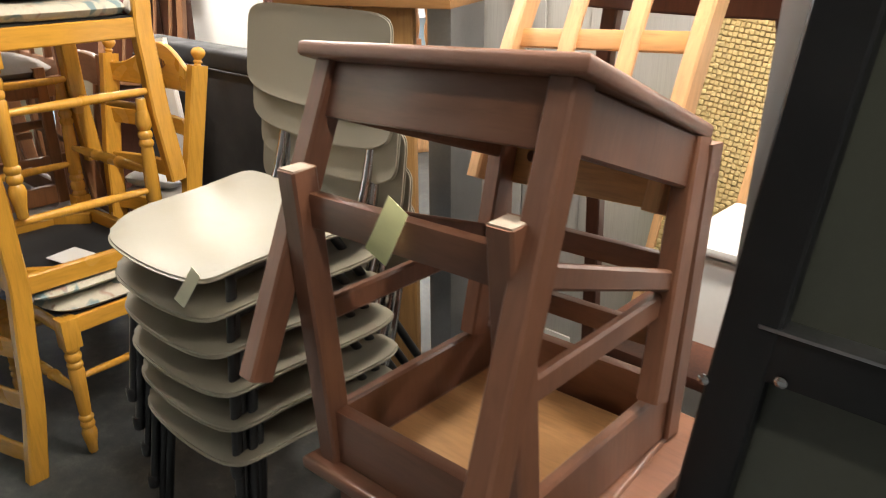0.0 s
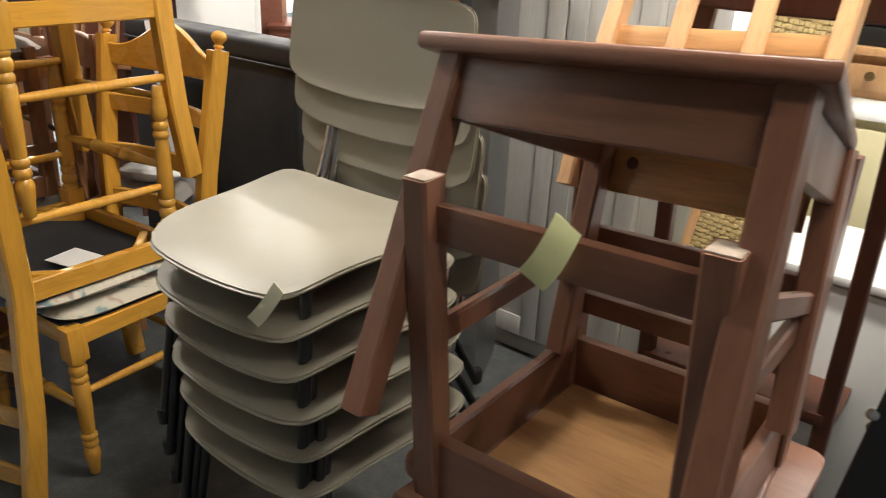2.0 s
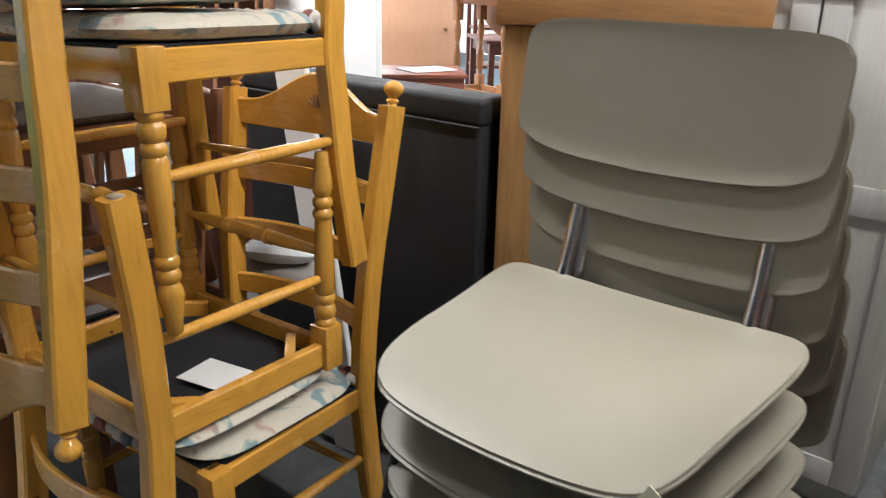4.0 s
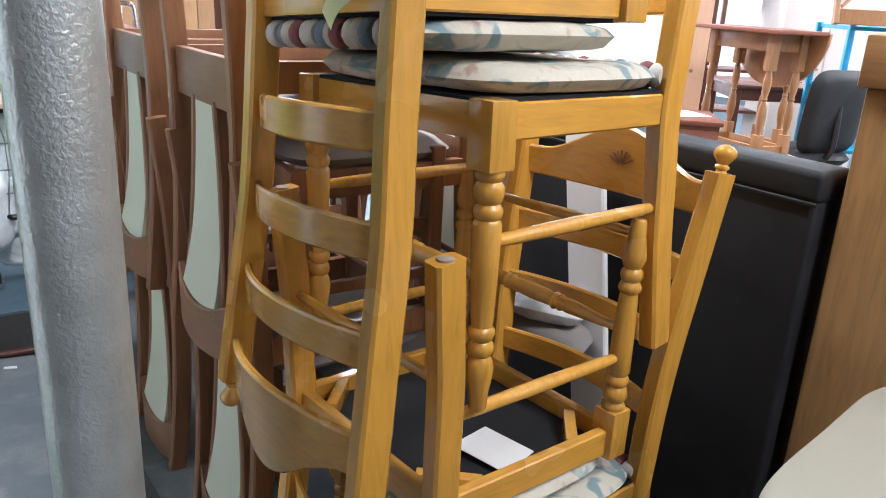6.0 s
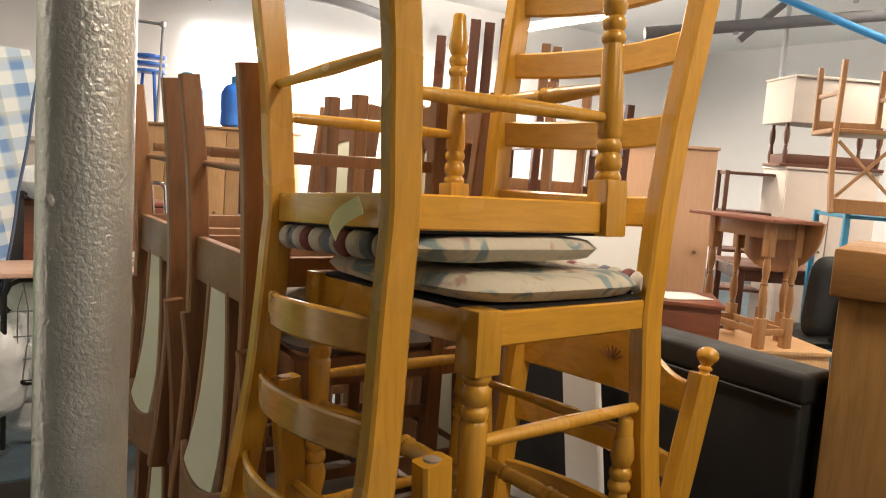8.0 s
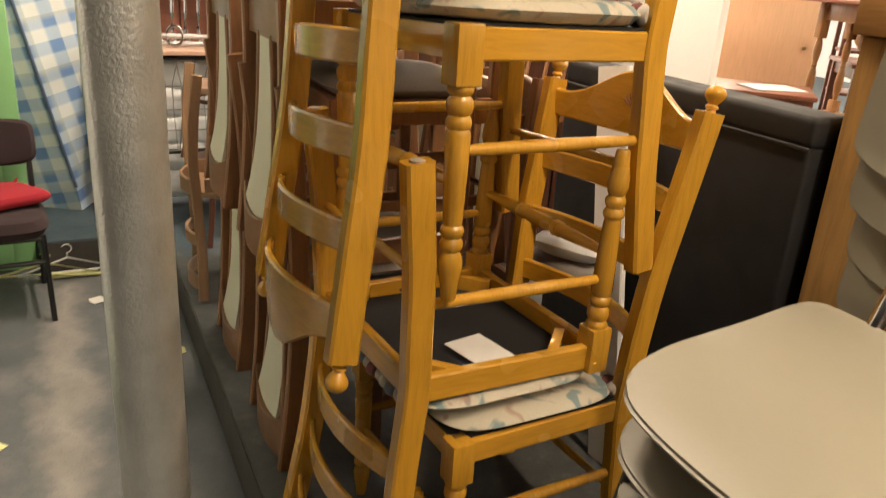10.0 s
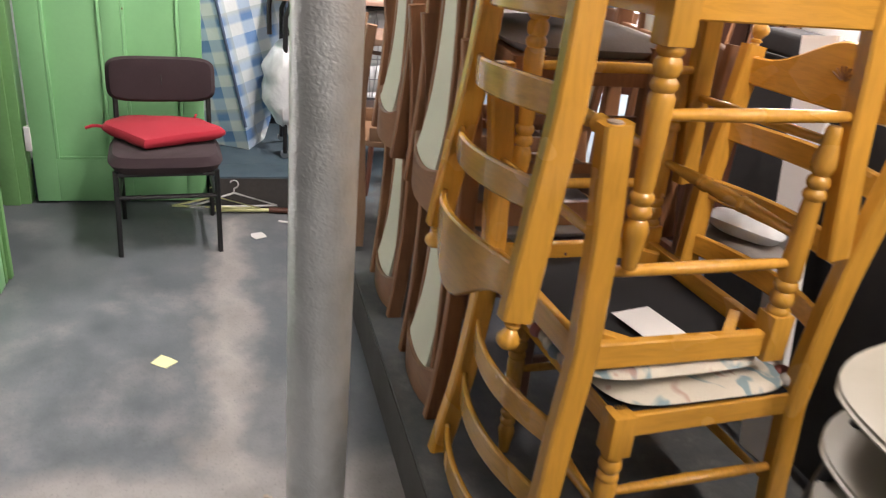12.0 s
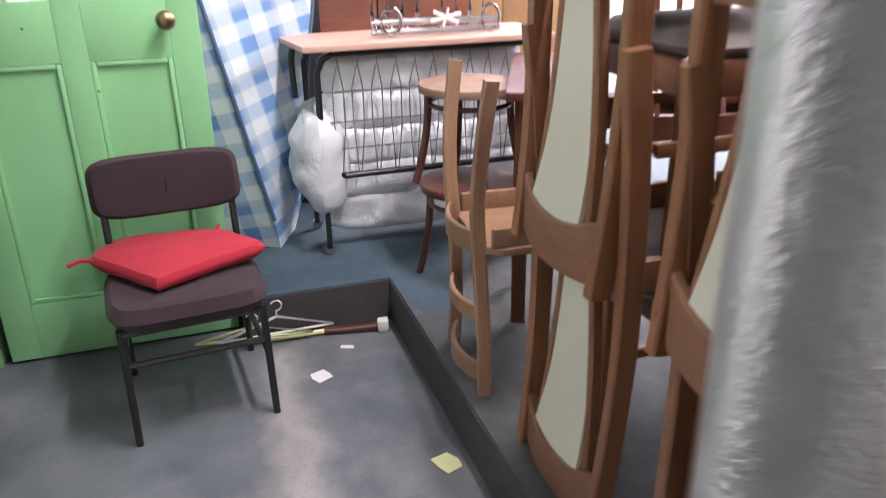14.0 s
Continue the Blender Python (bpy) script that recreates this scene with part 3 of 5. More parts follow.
def post_y(z):
    """How far back the rear post stands at a height."""
    return between([(0, 0.222), (0.2, 0.2), (0.42, 0.19), (0.55, 0.2), (0.75, 0.218), (0.95, 0.25), (1.1, 0.274)], z)


def post_x(z):
    """Half the distance between the rear posts, which spread towards the top."""
    return between([(0, 0.228), (0.42, 0.214), (0.6, 0.216), (1.1, 0.242)], z)


def ladder_chair(m, label, seat_label, pad_height=0.045):
    c = thing("ladder_back_chair", m, label, "chair", "stacked ladder-back chairs")
    xf, yf = 0.222, -0.212
    for s in (-1, 1):
        leg = lathe(LEG_TURN, 16)
        join(leg, box(-0.024, 0.024, -0.024, 0.024, 0.36, 0.455, 0.004))
        part("front_leg", moved(leg, Matrix.Translation((s * xf, yf, 0))), YELLOW, c)
        pts = [(s * post_x(z), post_y(z), z) for z in (0, 0.1, 0.2, 0.32, 0.42, 0.5, 0.6, 0.75, 0.9, 1.0, 1.1)]
        post = part("back_post", sweep(pts, rect(0.036, 0.052, 0.005), (1, 0, 0), True, 3), YELLOW, c)
        part("finial", moved(lathe(FINIAL, 16), Matrix.Translation((s * post_x(1.1), 0.274, 1.099)) @ pose(0, 0, 0, -10)), YELLOW, post)
        part("foot_glide", moved(lathe([(0.011, -0.003), (0.013, -0.002), (0.013, 0.002)], 12), Matrix.Translation((s * post_x(0), 0.222, 0))), WORN, c, "worn pale glide")
        part("side_rail", sweep([(s * xf, yf + 0.02, 0.424), (s * 0.214, 0.178, 0.424)], rect(0.022, 0.052, 0.003), (1, 0, 0), False), YELLOWY, c)
        part("side_stretcher", along(lathe([(0.008, 0), (0.0105, 0.05), (0.0125, 0.2), (0.0105, 0.36), (0.008, 0.41)], 12), (s * xf, yf, 0.257), (s * 0.219, 0.195, 0.257)), YELLOW, c)
        part("corner_block", moved(box(-0.055, 0.055, -0.011, 0.011, 0.40, 0.435, 0.003), pose(s * 0.175, -0.155, 0, 0, 0, s * 45)), YELLOW, c)
        part("corner_block", moved(box(-0.055, 0.055, -0.011, 0.011, 0.40, 0.435, 0.003), pose(s * 0.170, 0.135, 0, 0, 0, -s * 45)), YELLOW, c)
        for k in (-1, 1):
            part("screw_hole", moved(lathe([(0.004, 0), (0.004, 0.001)], 8), pose(s * 0.205, 0.06 + 0.05 * k, 0.424, 0, -s * 90)), DARKWOOD, c, "dark screw hole")
    part("front_rail", box(-0.2, 0.2, yf - 0.012, yf + 0.010, 0.398, 0.45, 0.003), YELLOWX, c)
    part("back_rail", box(-0.197, 0.197, 0.178, 0.199, 0.398, 0.45, 0.003), YELLOWX, c)
    turned = lathe([(0.008, 0), (0.010, 0.04), (0.015, 0.125), (0.013, 0.14), (0.017, 0.147), (0.013, 0.154), (0.018, 0.162), (0.0135, 0.171), (0.0155, 0.185), (0.0165, 0.22),
                    (0.0155, 0.255), (0.0135, 0.269), (0.018, 0.278), (0.013, 0.286), (0.017, 0.293), (0.013, 0.3), (0.015, 0.315), (0.010, 0.40), (0.008, 0.44)], 14)
    part("front_stretcher", along(turned, (-0.22, yf, 0.205), (0.22, yf, 0.205)), YELLOWX, c)
    part("back_stretcher", along(lathe([(0.008, 0), (0.0115, 0.22), (0.008, 0.436)], 12), (-0.218, 0.2, 0.20), (0.218, 0.2, 0.20)), YELLOWX, c)
    for z in (0.603, 0.75, 0.90):
        yy, xx = post_y(z), post_x(z) - 0.012
        part("slat", bowed(-xx, xx, lambda s: yy, 0.045, 0.014, lambda s: (z - 0.027 - 0.006 * (1 - s * s), z + 0.027 - 0.002 * (1 - s * s))), YELLOWX, c)
    yc, xc = post_y(1.06), post_x(1.06) - 0.012
    crest = bowed(-xc, xc, lambda s: yc, 0.045, 0.016,
                  lambda s: (1.012 - 0.010 * (1 - s * s), 1.075 + 0.075 * (0.5 + 0.5 * math.cos(math.pi * min(1, abs(s) * 1.12))) + 0.014 * max(0, abs(s) - 0.8)), 24)
    crest = part("crest_rail", crest, YELLOWX, c, "shaped crest rail with a carved fan")
    for k in range(7):
        a = radians(-60 + 20 * k)
        part("fan_groove", tube([(0.006 * math.sin(a), yc + 0.036, 1.065 + 0.006 * math.cos(a)), (0.034 * math.sin(a), yc + 0.036, 1.065 + 0.034 * math.cos(a))], 0.0018, 5), TEAK, crest)
    part("seat_panel", box(-0.205, 0.205, -0.2, 0.177, 0.432, 0.447, 0.002), DUSTCLOTH, c, "black dust cloth under the seat")
    # piping whose black also gives the shade of the gap under the pad
    part("welt_gap", box(-0.22, 0.22, -0.222, 0.186, 0.4475, 0.4550, 0.003), DUSTCLOTH, c, "black piping under the seat pad, also standing in for the dark gap")
    pad = pillow(0.475, 0.425, pad_height, 10.0, 36, 36, 0.005, m.translation.z * 3)
    part("cushion", moved(pad, Matrix.Translation((0, -0.024, 0.454 + pad_height / 2))), FLOWERS, c, seat_label)
    for k in range(16):
        roll = lathe([(0.008, 0), (0.019, 0.002), (0.0245, 0.009), (0.0255, 0.014), (0.0245, 0.019), (0.019, 0.026), (0.008, 0.028)], 14)
        part("cushion_tuft", moved(roll, Matrix.Translation((-0.218 + 0.0272 * k, 0.178 + 0.004 * math.sin(k * 2.3), 0.454 + pad_height / 2)) @ pose(0, 0, 0, 0, 90) @ Matrix.Diagonal((pad_height / 0.05, 0.9, 1, 1))), (TUFTPALE, TUFTPALE, TUFTDARK, TUFTPALE, TUFTRED)[k % 5], c)
    return c


TUFTDARK = cloth("tuft_blue_cloth", (0.22, 0.26, 0.30), (0.10, 0.13, 0.17))
TUFTRED = cloth("tuft_maroon_cloth", (0.26, 0.10, 0.09), (0.16, 0.06, 0.06))
TUFTPALE = cloth("tuft_pale_cloth", (0.58, 0.54, 0.48), (0.40, 0.36, 0.32))

ladder_chair(place(2.29, 0.452, 0.172, 3.2, -0.4, -1.2) @ Matrix.Diagonal((1, 1, 0.93, 1)), "honey-varnished ladder-back chair standing on the raised floor", "flowered cream seat pad", 0.032)
ladder_chair(place(2.261, 0.350, 1.13, 4, 179, -0.3), "honey-varnished ladder-back chair upside down, seat on seat", "flowered cream seat pad", 0.032)
ladder_chair(place(2.274, 0.404, 0.882, 4.7, -0.6, -1.9), "honey-varnished ladder-back chair standing on the upturned one", "flowered blue-green cream seat pad")
ladder_chair(place(2.19, 0.297, 1.884, 0.7, 179.7, -4.1), "honey-varnished ladder-back chair upside down on top of the stack", "flowered blue-green cream seat pad")
solid("paper_slip", moved(slab([(-0.06, -0.045), (0.06, -0.04), (0.055, 0.045), (-0.055, 0.042)], 0, 0.001, 0), pose(0, 0, 0, 2, 1, 12)), PAPER,
      place(2.40, 0.35, 0.713), "white paper slip lying on the black underside of the seat", "paper")


def note(a, b, z, rz, w, h, curl, material, label, rx=0.0, ry=0.0):
    loops, n = [], 8
    for k in range(n + 1):
        s = k / n
        y = curl * math.sin(s * 2.2) * (1 - 0.2 * s)
        x = 0.25 * w * math.sin(s * 2.6)
        loops.append([(x - w / 2, y, -h * s), (x + w / 2, y + 0.004 * s, -h * s), (x + w / 2, y + 0.001 + 0.004 * s, -h * s), (x - w / 2, y + 0.001, -h * s)])
    return solid("paper_tag", rings(loops), material, place(a, b, z, rz, rx, ry), label, "paper tag")


note(2.365, 0.083, 1.48, 180, 0.03, 0.085, 0.012, NOTE, "pale yellow paper tag stuck to the chair rail", 0, -52)


# ---- teak chairs with cream back panels ----
def panel_chair(m, label):
    c = thing("panel_back_chair", m, label, "chair", "stacked panel-back chairs")

    def py(z):
        return 0.207 + 0.13 * (z - 0.5) ** 2

    for s in (-1, 1):
        part("front_leg", sweep([(s * 0.19, -0.20, 0), (s * 0.19, -0.2, 0.43)], rect(0.036, 0.036), (1, 0, 0), False), TEAK, c)
        part("back_post", sweep([(s * x, py(z), z) for x, z in ((0.195, 0), (0.188, 0.2), (0.182, 0.42), (0.180, 0.6), (0.174, 0.8), (0.168, 1.0))], rect(0.028, 0.046), (1, 0, 0), True, 3), TEAK, c)
        part("side_rail", box(s * 0.19 - 0.011, s * 0.19 + 0.011, -0.185, 0.19, 0.37, 0.43, 0.003), TEAK, c)
        part("stile", sweep([(s * (0.062 + 0.052 * (z - 0.47) / 0.43), py(z), z) for z in (0.46, 0.6, 0.75, 0.9)], rect(0.020, 0.026), (1, 0, 0), True, 3), TEAK, c)
        part("side_stretcher", box(s * 0.188 - 0.008, s * 0.188 + 0.008, -0.19, 0.185, 0.16, 0.185, 0.003), TEAK, c)
        part("dowel", moved(lathe([(0.005, 0), (0.005, 0.0012), (0.001, 0.0014)], 8), pose(s * 0.168, py(0.93) + 0.0225, 0.93, -90)), DARKWOOD, c, "dark dowel plug")
    part("front_rail", box(-0.172, 0.172, -0.212, -0.19, 0.37, 0.43, 0.003), TEAKX, c)
    part("back_rail", box(-0.168, 0.168, 0.195, 0.217, 0.37, 0.47, 0.003), TEAKX, c)
    part("back_stretcher", along(lathe([(0.007, 0), (0.010, 0.18), (0.007, 0.36)], 10), (-0.18, 0.2, 0.2), (0.18, 0.2, 0.2)), TEAKX, c)
    yy = py(0.93)
    part("crest_rail", bowed(-0.158, 0.158, lambda s: yy, 0.022, 0.022, lambda s: (0.855 + 0.04 * (1 - s * s), 0.985 + 0.012 * (1 - s * s)), 16), TEAKX, c)
    loops = []
    for k in range(13):
        z = 0.46 + 0.44 * k / 12
        w = 0.052 + 0.052 * k / 12
        y = py(z) + 0.004 + 0.018 * max(0.0, (k - 6) / 6) ** 2
        loops.append([(-w, y - 0.005, z), (w, y - 0.005, z), (w, y + 0.005, z), (-w, y + 0.005, z)])
    part("back_panel", rings(loops), CREAM, c, "cream vinyl back panel")
    part("seat", moved(pillow(0.41, 0.40, 0.06, 5, 16, 16), Matrix.Translation((0, -0.01, 0.45))), GREYCLOTH, c, "grey seat pad")
    return c


for a in (1.75, 1.205):
    panel_chair(place(a, 0.50, 0.17, 2), "teak chair with cream back panel standing on the raised floor")
    panel_chair(place(a, 0.318, 1.16, 0, 180), "teak chair with cream back panel, upside down")
    panel_chair(place(a, 0.40, 0.70, -2), "teak chair with cream back panel on the upturned one")
    panel_chair(place(a - 0.015, 0.30, 1.71, 0, 180), "teak chair with cream back panel, upside down on top")


# ---- pale slatted chair and bentwood stools ----
SLATWOOD = wood("faded_beech", (0.30, 0.175, 0.10), 0.45, (16, 16, 1.8), 0.16, 0.25)
STOOLTOP = wood("worn_stool_top", (0.25, 0.155, 0.11), 0.45, (1.8, 16, 16), 0.16, 0.25)


def slat_chair(m, label):
    c = thing("slat_back_chair", m, label, "chair")

    def py(z):
        return 0.17 + 0.05 * math.sin(max(0, z) * 5.5) * 0.5 + 0.10 * max(0, z - 0.45)

    for s in (-1, 1):
        part("front_leg", sweep([(s * 0.17, -0.17, 0), (s * 0.165, -0.165, 0.42)], rect(0.03, 0.03), (1, 0, 0), False), SLATWOOD, c)
        part("back_post", sweep([(s * (0.155 + 0.02 * math.cos(z * 7)), py(z), z) for z in (0, 0.15, 0.3, 0.42, 0.55, 0.68, 0.82)], rect(0.026, 0.036), (1, 0, 0), True, 4), SLATWOOD, c)
        part("side_rail", box(s * 0.16 - 0.01, s * 0.16 + 0.01, -0.15, 0.16, 0.36, 0.41, 0.003), SLATWOOD, c)
    for z, h in ((0.40, 0.03), (0.60, 0.024), (0.77, 0.03)):
        yy = py(z)
        part("slat", bowed(-0.145, 0.145, lambda s: yy, 0.04, 0.013, lambda s: (z - h, z + h)), SLATWOOD, c)
    part("front_rail", box(-0.15, 0.15, -0.18, -0.16, 0.36, 0.41, 0.003), SLATWOOD, c)
    part("seat", slab(rounded(0.36, 0.36, 0.06), 0.41, 0.43, 0.005), SLATWOOD, c)
    return c


slat_chair(place(0.70, 0.235, 1.02, -4, 180) @ Matrix.Diagonal((0.9, 1, 1.02, 1)), "pale beech chair with bowed slats, upside down")


def bentwood(name, a, b, z, rz, h, r, material, label):
    c = thing(name, place(a, b, z, rz), label, "stool" if name.endswith("stool") else "chair")
    ring = [(r * math.cos(2 * math.pi * k / 28), r * math.sin(2 * math.pi * k / 28)) for k in range(28)]
    part("seat", slab(ring, h - 0.028, h, 0.006), material, c)
    for k in range(4):
        an = radians(45 + 90 * k)
        ca, sa = math.cos(an), math.sin(an)
        pts = [(r * 1.12 * ca, r * 1.12 * sa, 0), (r * 0.98 * ca, r * 0.98 * sa, h * 0.25), (r * 0.86 * ca, r * 0.86 * sa, h * 0.6), (r * 0.82 * ca, r * 0.82 * sa, h - 0.02)]
        part("leg", tube(pts, 0.0135, 10, True), DARKWOOD, c)
    hoop = [(r * 0.8 * math.cos(2 * math.pi * k / 24), r * 0.8 * math.sin(2 * math.pi * k / 24), h * 0.8) for k in range(25)]
    part("hoop", sweep(hoop, circle(0.009, 8), (0, 0, 1), False), DARKWOOD, c)
    return c


bentwood("bentwood_stool", 0.10, 0.27, 0.17, 10, 0.37, 0.17, DARKWOOD, "dark bentwood stool on the raised floor beside chairs")
bentwood("bentwood_stool", 0.08, 0.28, 0.54, 40, 0.33, 0.17, STOOLTOP, "bentwood stool with worn brown round top standing on another stool")


# ---- stack of beige shell chairs ----
def shell_surface(w, d, thick, dish, nose, taper=0.0):
    """A moulded plate w wide and d deep with round corners, dished, its front edge rolled down."""
    nx, ny = 22, 22
    bm = bmesh.new()
    layers = []
    for off in (0, -thick):
        rows = []
        for j in range(ny + 1):
            row = []
            for i in range(nx + 1):
                s, q = 2 * i / nx - 1, 2 * j / ny - 1
                m = max(abs(s), abs(q))
                k = m / max(1e-6, (abs(s) ** 7 + abs(q) ** 7) ** (1 / 7)) if m else 1
                x, y = s * k * w / 2, q * k * d / 2
                x *= 1 + taper * q
                y -= 0.018 * (1 - s * s) * max(0, -q)
                z = dish * (s * s * 0.7 + max(0, q) ** 2) - nose * (max(0, -q - 0.25) / 0.75) ** 2.2 - 0.004 * m ** 8
                row.append(bm.verts.new((x, y, z + off)))
            rows.append(row)
        layers.append(rows)
    for li, rows in enumerate(layers):
        for j in range(ny):
            for i in range(nx):
                f = (rows[j][i], rows[j][i + 1], rows[j + 1][i + 1], rows[j + 1][i])
                bm.faces.new(f if li == 0 else f[::-1])
    rim = [(0, i) for i in range(nx)] + [(j, nx) for j in range(ny)] + [(ny, nx - i) for i in range(nx)] + [(ny - j, 0) for j in range(ny)]
    for (j0, i0), (j1, i1) in zip(rim, rim[1:] + rim[:1]):
        bm.faces.new((layers[0][j0][i0], layers[1][j0][i0], layers[1][j1][i1], layers[0][j1][i1]))
    bmesh.ops.recalc_face_normals(bm, faces=bm.faces[:])
    rims = [e for e in bm.edges if len(e.link_faces) == 2 and e.link_faces[0].normal.angle(e.link_faces[1].normal, 0) > 1.1]
    bmesh.ops.bevel(bm, geom=rims, offset=thick * 0.4, segments=2, affect="EDGES")
    return bm


def shell_chair(m, label):
    c = thing("shell_chair", m, label, "chair", "stack of beige shell chairs")
    part("seat", moved(shell_surface(0.46, 0.42, 0.010, 0.014, 0.024, 0.10), Matrix.Translation((0, 0, 0.44))), SHELL, c, "moulded beige plastic seat")
    back = moved(shell_surface(0.485, 0.20, 0.009, 0.0, 0.0), Matrix.Translation((-0.03, 0.262, 0.748)) @ pose(0, 0, 0, 98, 0, 180) @ pose(0, 0, 0, 0, 0, 0))
    part("backrest", back, SHELL, c, "moulded beige plastic backrest")
    for s in (-1, 1):
        part("back_tube", tube([(s * 0.150, 0.13, 0.415), (s * 0.150, 0.19, 0.425), (s * 0.150, 0.225, 0.48), (s * 0.148, 0.262, 0.62), (s * 0.148, 0.284, 0.76)], 0.0125, 10, True), CHROME, c)
        part("leg_tube", tube([(s * 0.205, -0.20, 0.0), (s * 0.175, -0.15, 0.36), (s * 0.165, -0.115, 0.405), (s * 0.165, 0.08, 0.41), (s * 0.17, 0.13, 0.38), (s * 0.205, 0.35, 0.0)], 0.0105, 10, True), BLACKTUBE, c)
        for y in (-0.20, 0.35):
            part("foot", moved(lathe([(0.012, 0), (0.014, 0.004), (0.014, 0.03), (0.011, 0.034)], 10), Matrix.Translation((s * 0.205, y, 0))), BLACKTUBE, c)
    part("cross_tube", tube([(-0.165, 0.06, 0.41), (0.165, 0.06, 0.41)], 0.009, 8), BLACKTUBE, c)
    part("cross_tube", tube([(-0.165, -0.1, 0.408), (0.165, -0.1, 0.408)], 0.009, 8), BLACKTUBE, c)
    return c


for k in range(6):
    shell_chair(place(3.125 + 0.012 * (5 - k) + 0.003 * (k % 3), 0.428 + 0.003 * (k % 2), 0.17 + 0.0750 * k, 0.5 + 0.8 * (k % 3 - 1)), "beige plastic shell chair on black tube legs, in a stack" if k < 5 else "topmost beige plastic shell chair with chrome back tubes")
CREAMTAG = plain("cream_tag_paper", (0.72, 0.69, 0.50), 0.8, 0, 0.06, 20, 200, 0.05)
note(3.345, 0.203, 1.002, 8, 0.024, 0.09, -0.012, CREAMTAG, "cream paper tag curling over the seat edge", 0, 38)


# ---- brown stained chairs ----
def school_chair(m, label, lattice, sp, fw):
    c = thing("wooden_chair", m, label, "chair", "stacked brown chairs")
    for s in (-1, 1):
        part("front_leg", sweep([(s * (fw + sp), -0.22, -0.085 if lattice else 0), (s * fw, -0.195, 0.43)], rect(0.040, 0.044), (1, 0, 0), False), BROWN, c)
        part("back_leg", sweep([(s * (0.19 + 0.01), 0.24, 0), (s * 0.19, 0.20, 0.43)], rect(0.038, 0.044), (1, 0, 0), False), BROWN, c)
        part("side_rail", sweep([(s * (fw - 0.004), -0.18, 0.388), (s * 0.19, 0.19, 0.388)], rect(0.022, 0.084), (1, 0, 0), False), BROWN, c)
        part("side_stretcher", sweep([(s * (fw + sp / 2), -0.205, 0.20), (s * 0.195, 0.215, 0.20)], rect(0.018, 0.034), (1, 0, 0), False), BROWN, c)
        part("foot_worn", moved(box(-0.018, 0.018, -0.019, 0.019, -0.0015, 0.004, 0.002), Matrix.Translation((s * (fw + sp), -0.22, -0.085 if lattice else 0))), WORN, c, "paint rubbed off the foot")
    part("front_rail", box(-fw + 0.015, fw - 0.015, -0.207, -0.183, 0.345, 0.43, 0.003), BROWNX, c)
    if not lattice:
        part("back_rail", box(-0.175, 0.175, 0.19, 0.212, 0.345, 0.43, 0.003), BROWNX, c)
        part("back_stretcher", box(-0.19, 0.19, 0.212, 0.23, 0.16, 0.195, 0.003), BROWNX, c)
        part("back_stretcher", box(-0.19, 0.19, 0.206, 0.224, 0.27, 0.305, 0.003), BROWNX, c)
        part("front_stretcher", box(-fw - sp + 0.01, fw + sp - 0.01, -0.218, -0.198, 0.03, 0.075, 0.003), BROWNX, c)
    k = fw + 0.045
    seat = slab([(-k, -0.235), (k, -0.235), (0.2, 0.235), (-0.2, 0.235)], 0.43, 0.455, 0.009, 3)
    part("seat", seat, BROWNX, c, "" if lattice else "plywood seat bare underneath")
    part("seat_underside", box(-0.17, 0.17, -0.175, 0.18, 0.422, 0.43, 0.001), PLYWOOD, c, "bare plywood underside")
    if lattice:
        for s in (-1, 1):
            part("back_post", sweep([(s * 0.195 - 0.052, 0.215, 0.30), (s * 0.195 - 0.052, 0.225, 0.46), (s * 0.195 - 0.052, 0.255, 0.66), (s * 0.195 - 0.052, 0.33, 0.98)], rect(0.03, 0.045), (1, 0, 0), True, 4), PINE, c)
            part("lattice_upright", sweep([(s * 0.066 - 0.052, 0.225, 0.40), (s * 0.066 - 0.052, 0.25, 0.66), (s * 0.066 - 0.052, 0.325, 0.96)], rect(0.036, 0.014), (1, 0, 0), True, 4), PINE, c)
        for z in (0.585, 0.73, 0.875):
            y = 0.228 + 0.2 * max(0, z - 0.46) ** 1.3 + 0.006
            part("lattice_rail", box(-0.232, 0.128, y - 0.007, y + 0.007, z - 0.018, z + 0.018, 0.003), PINEX, c)
        knot = part("lower_back_rail", box(-0.235, 0.15, 0.232, 0.254, 0.305, 0.40, 0.003), PINEX, c, "pine rail with a dark knot")
        part("knot", moved(lathe([(0.011, 0), (0.011, 0.0015), (0.004, 0.002)], 12), pose(-0.14, 0.2315, 0.36, 90, 0, 0)), DARKWOOD, knot)
    return c


school_chair(place(3.77, 0.505, 1.225, 0, 180, -2) @ pose(0, 0, 0, 0, 0, 180) @ Matrix.Diagonal((1.04, 1.08, 1.22, 1)), "brown stained wooden chair upside down, worn feet up", False, 0.0, 0.193)
school_chair(place(3.79, 0.405, 0.90, -2.4) @ pose(0, 0, 0, -20, -3.6), "brown stained wooden chair with pine lattice back, tilted", True, 0.02, 0.225)
note(3.79, 0.262, 1.212, 0, 0.04, 0.088, -0.02, NOTE, "yellow paper note stuck on the stretcher", 0, 28)


def low_table(a, b, z, w, d, h):
    t = thing("side_table", place(a, b, z), "brown wooden table under the upturned chair", "table")
    part("tabletop", slab(rounded(w, d, 0.03), h - 0.028, h, 0.005), BROWNX, t)
    for sx in (-1, 1):
        for sy in (-1, 1):
            part("leg", sweep([(sx * (w / 2 - 0.05), sy * (d / 2 - 0.05), 0), (sx * (w / 2 - 0.05), sy * (d / 2 - 0.05), h - 0.028)], rect(0.045, 0.045), (1, 0, 0), False), BROWN, t)
    return t


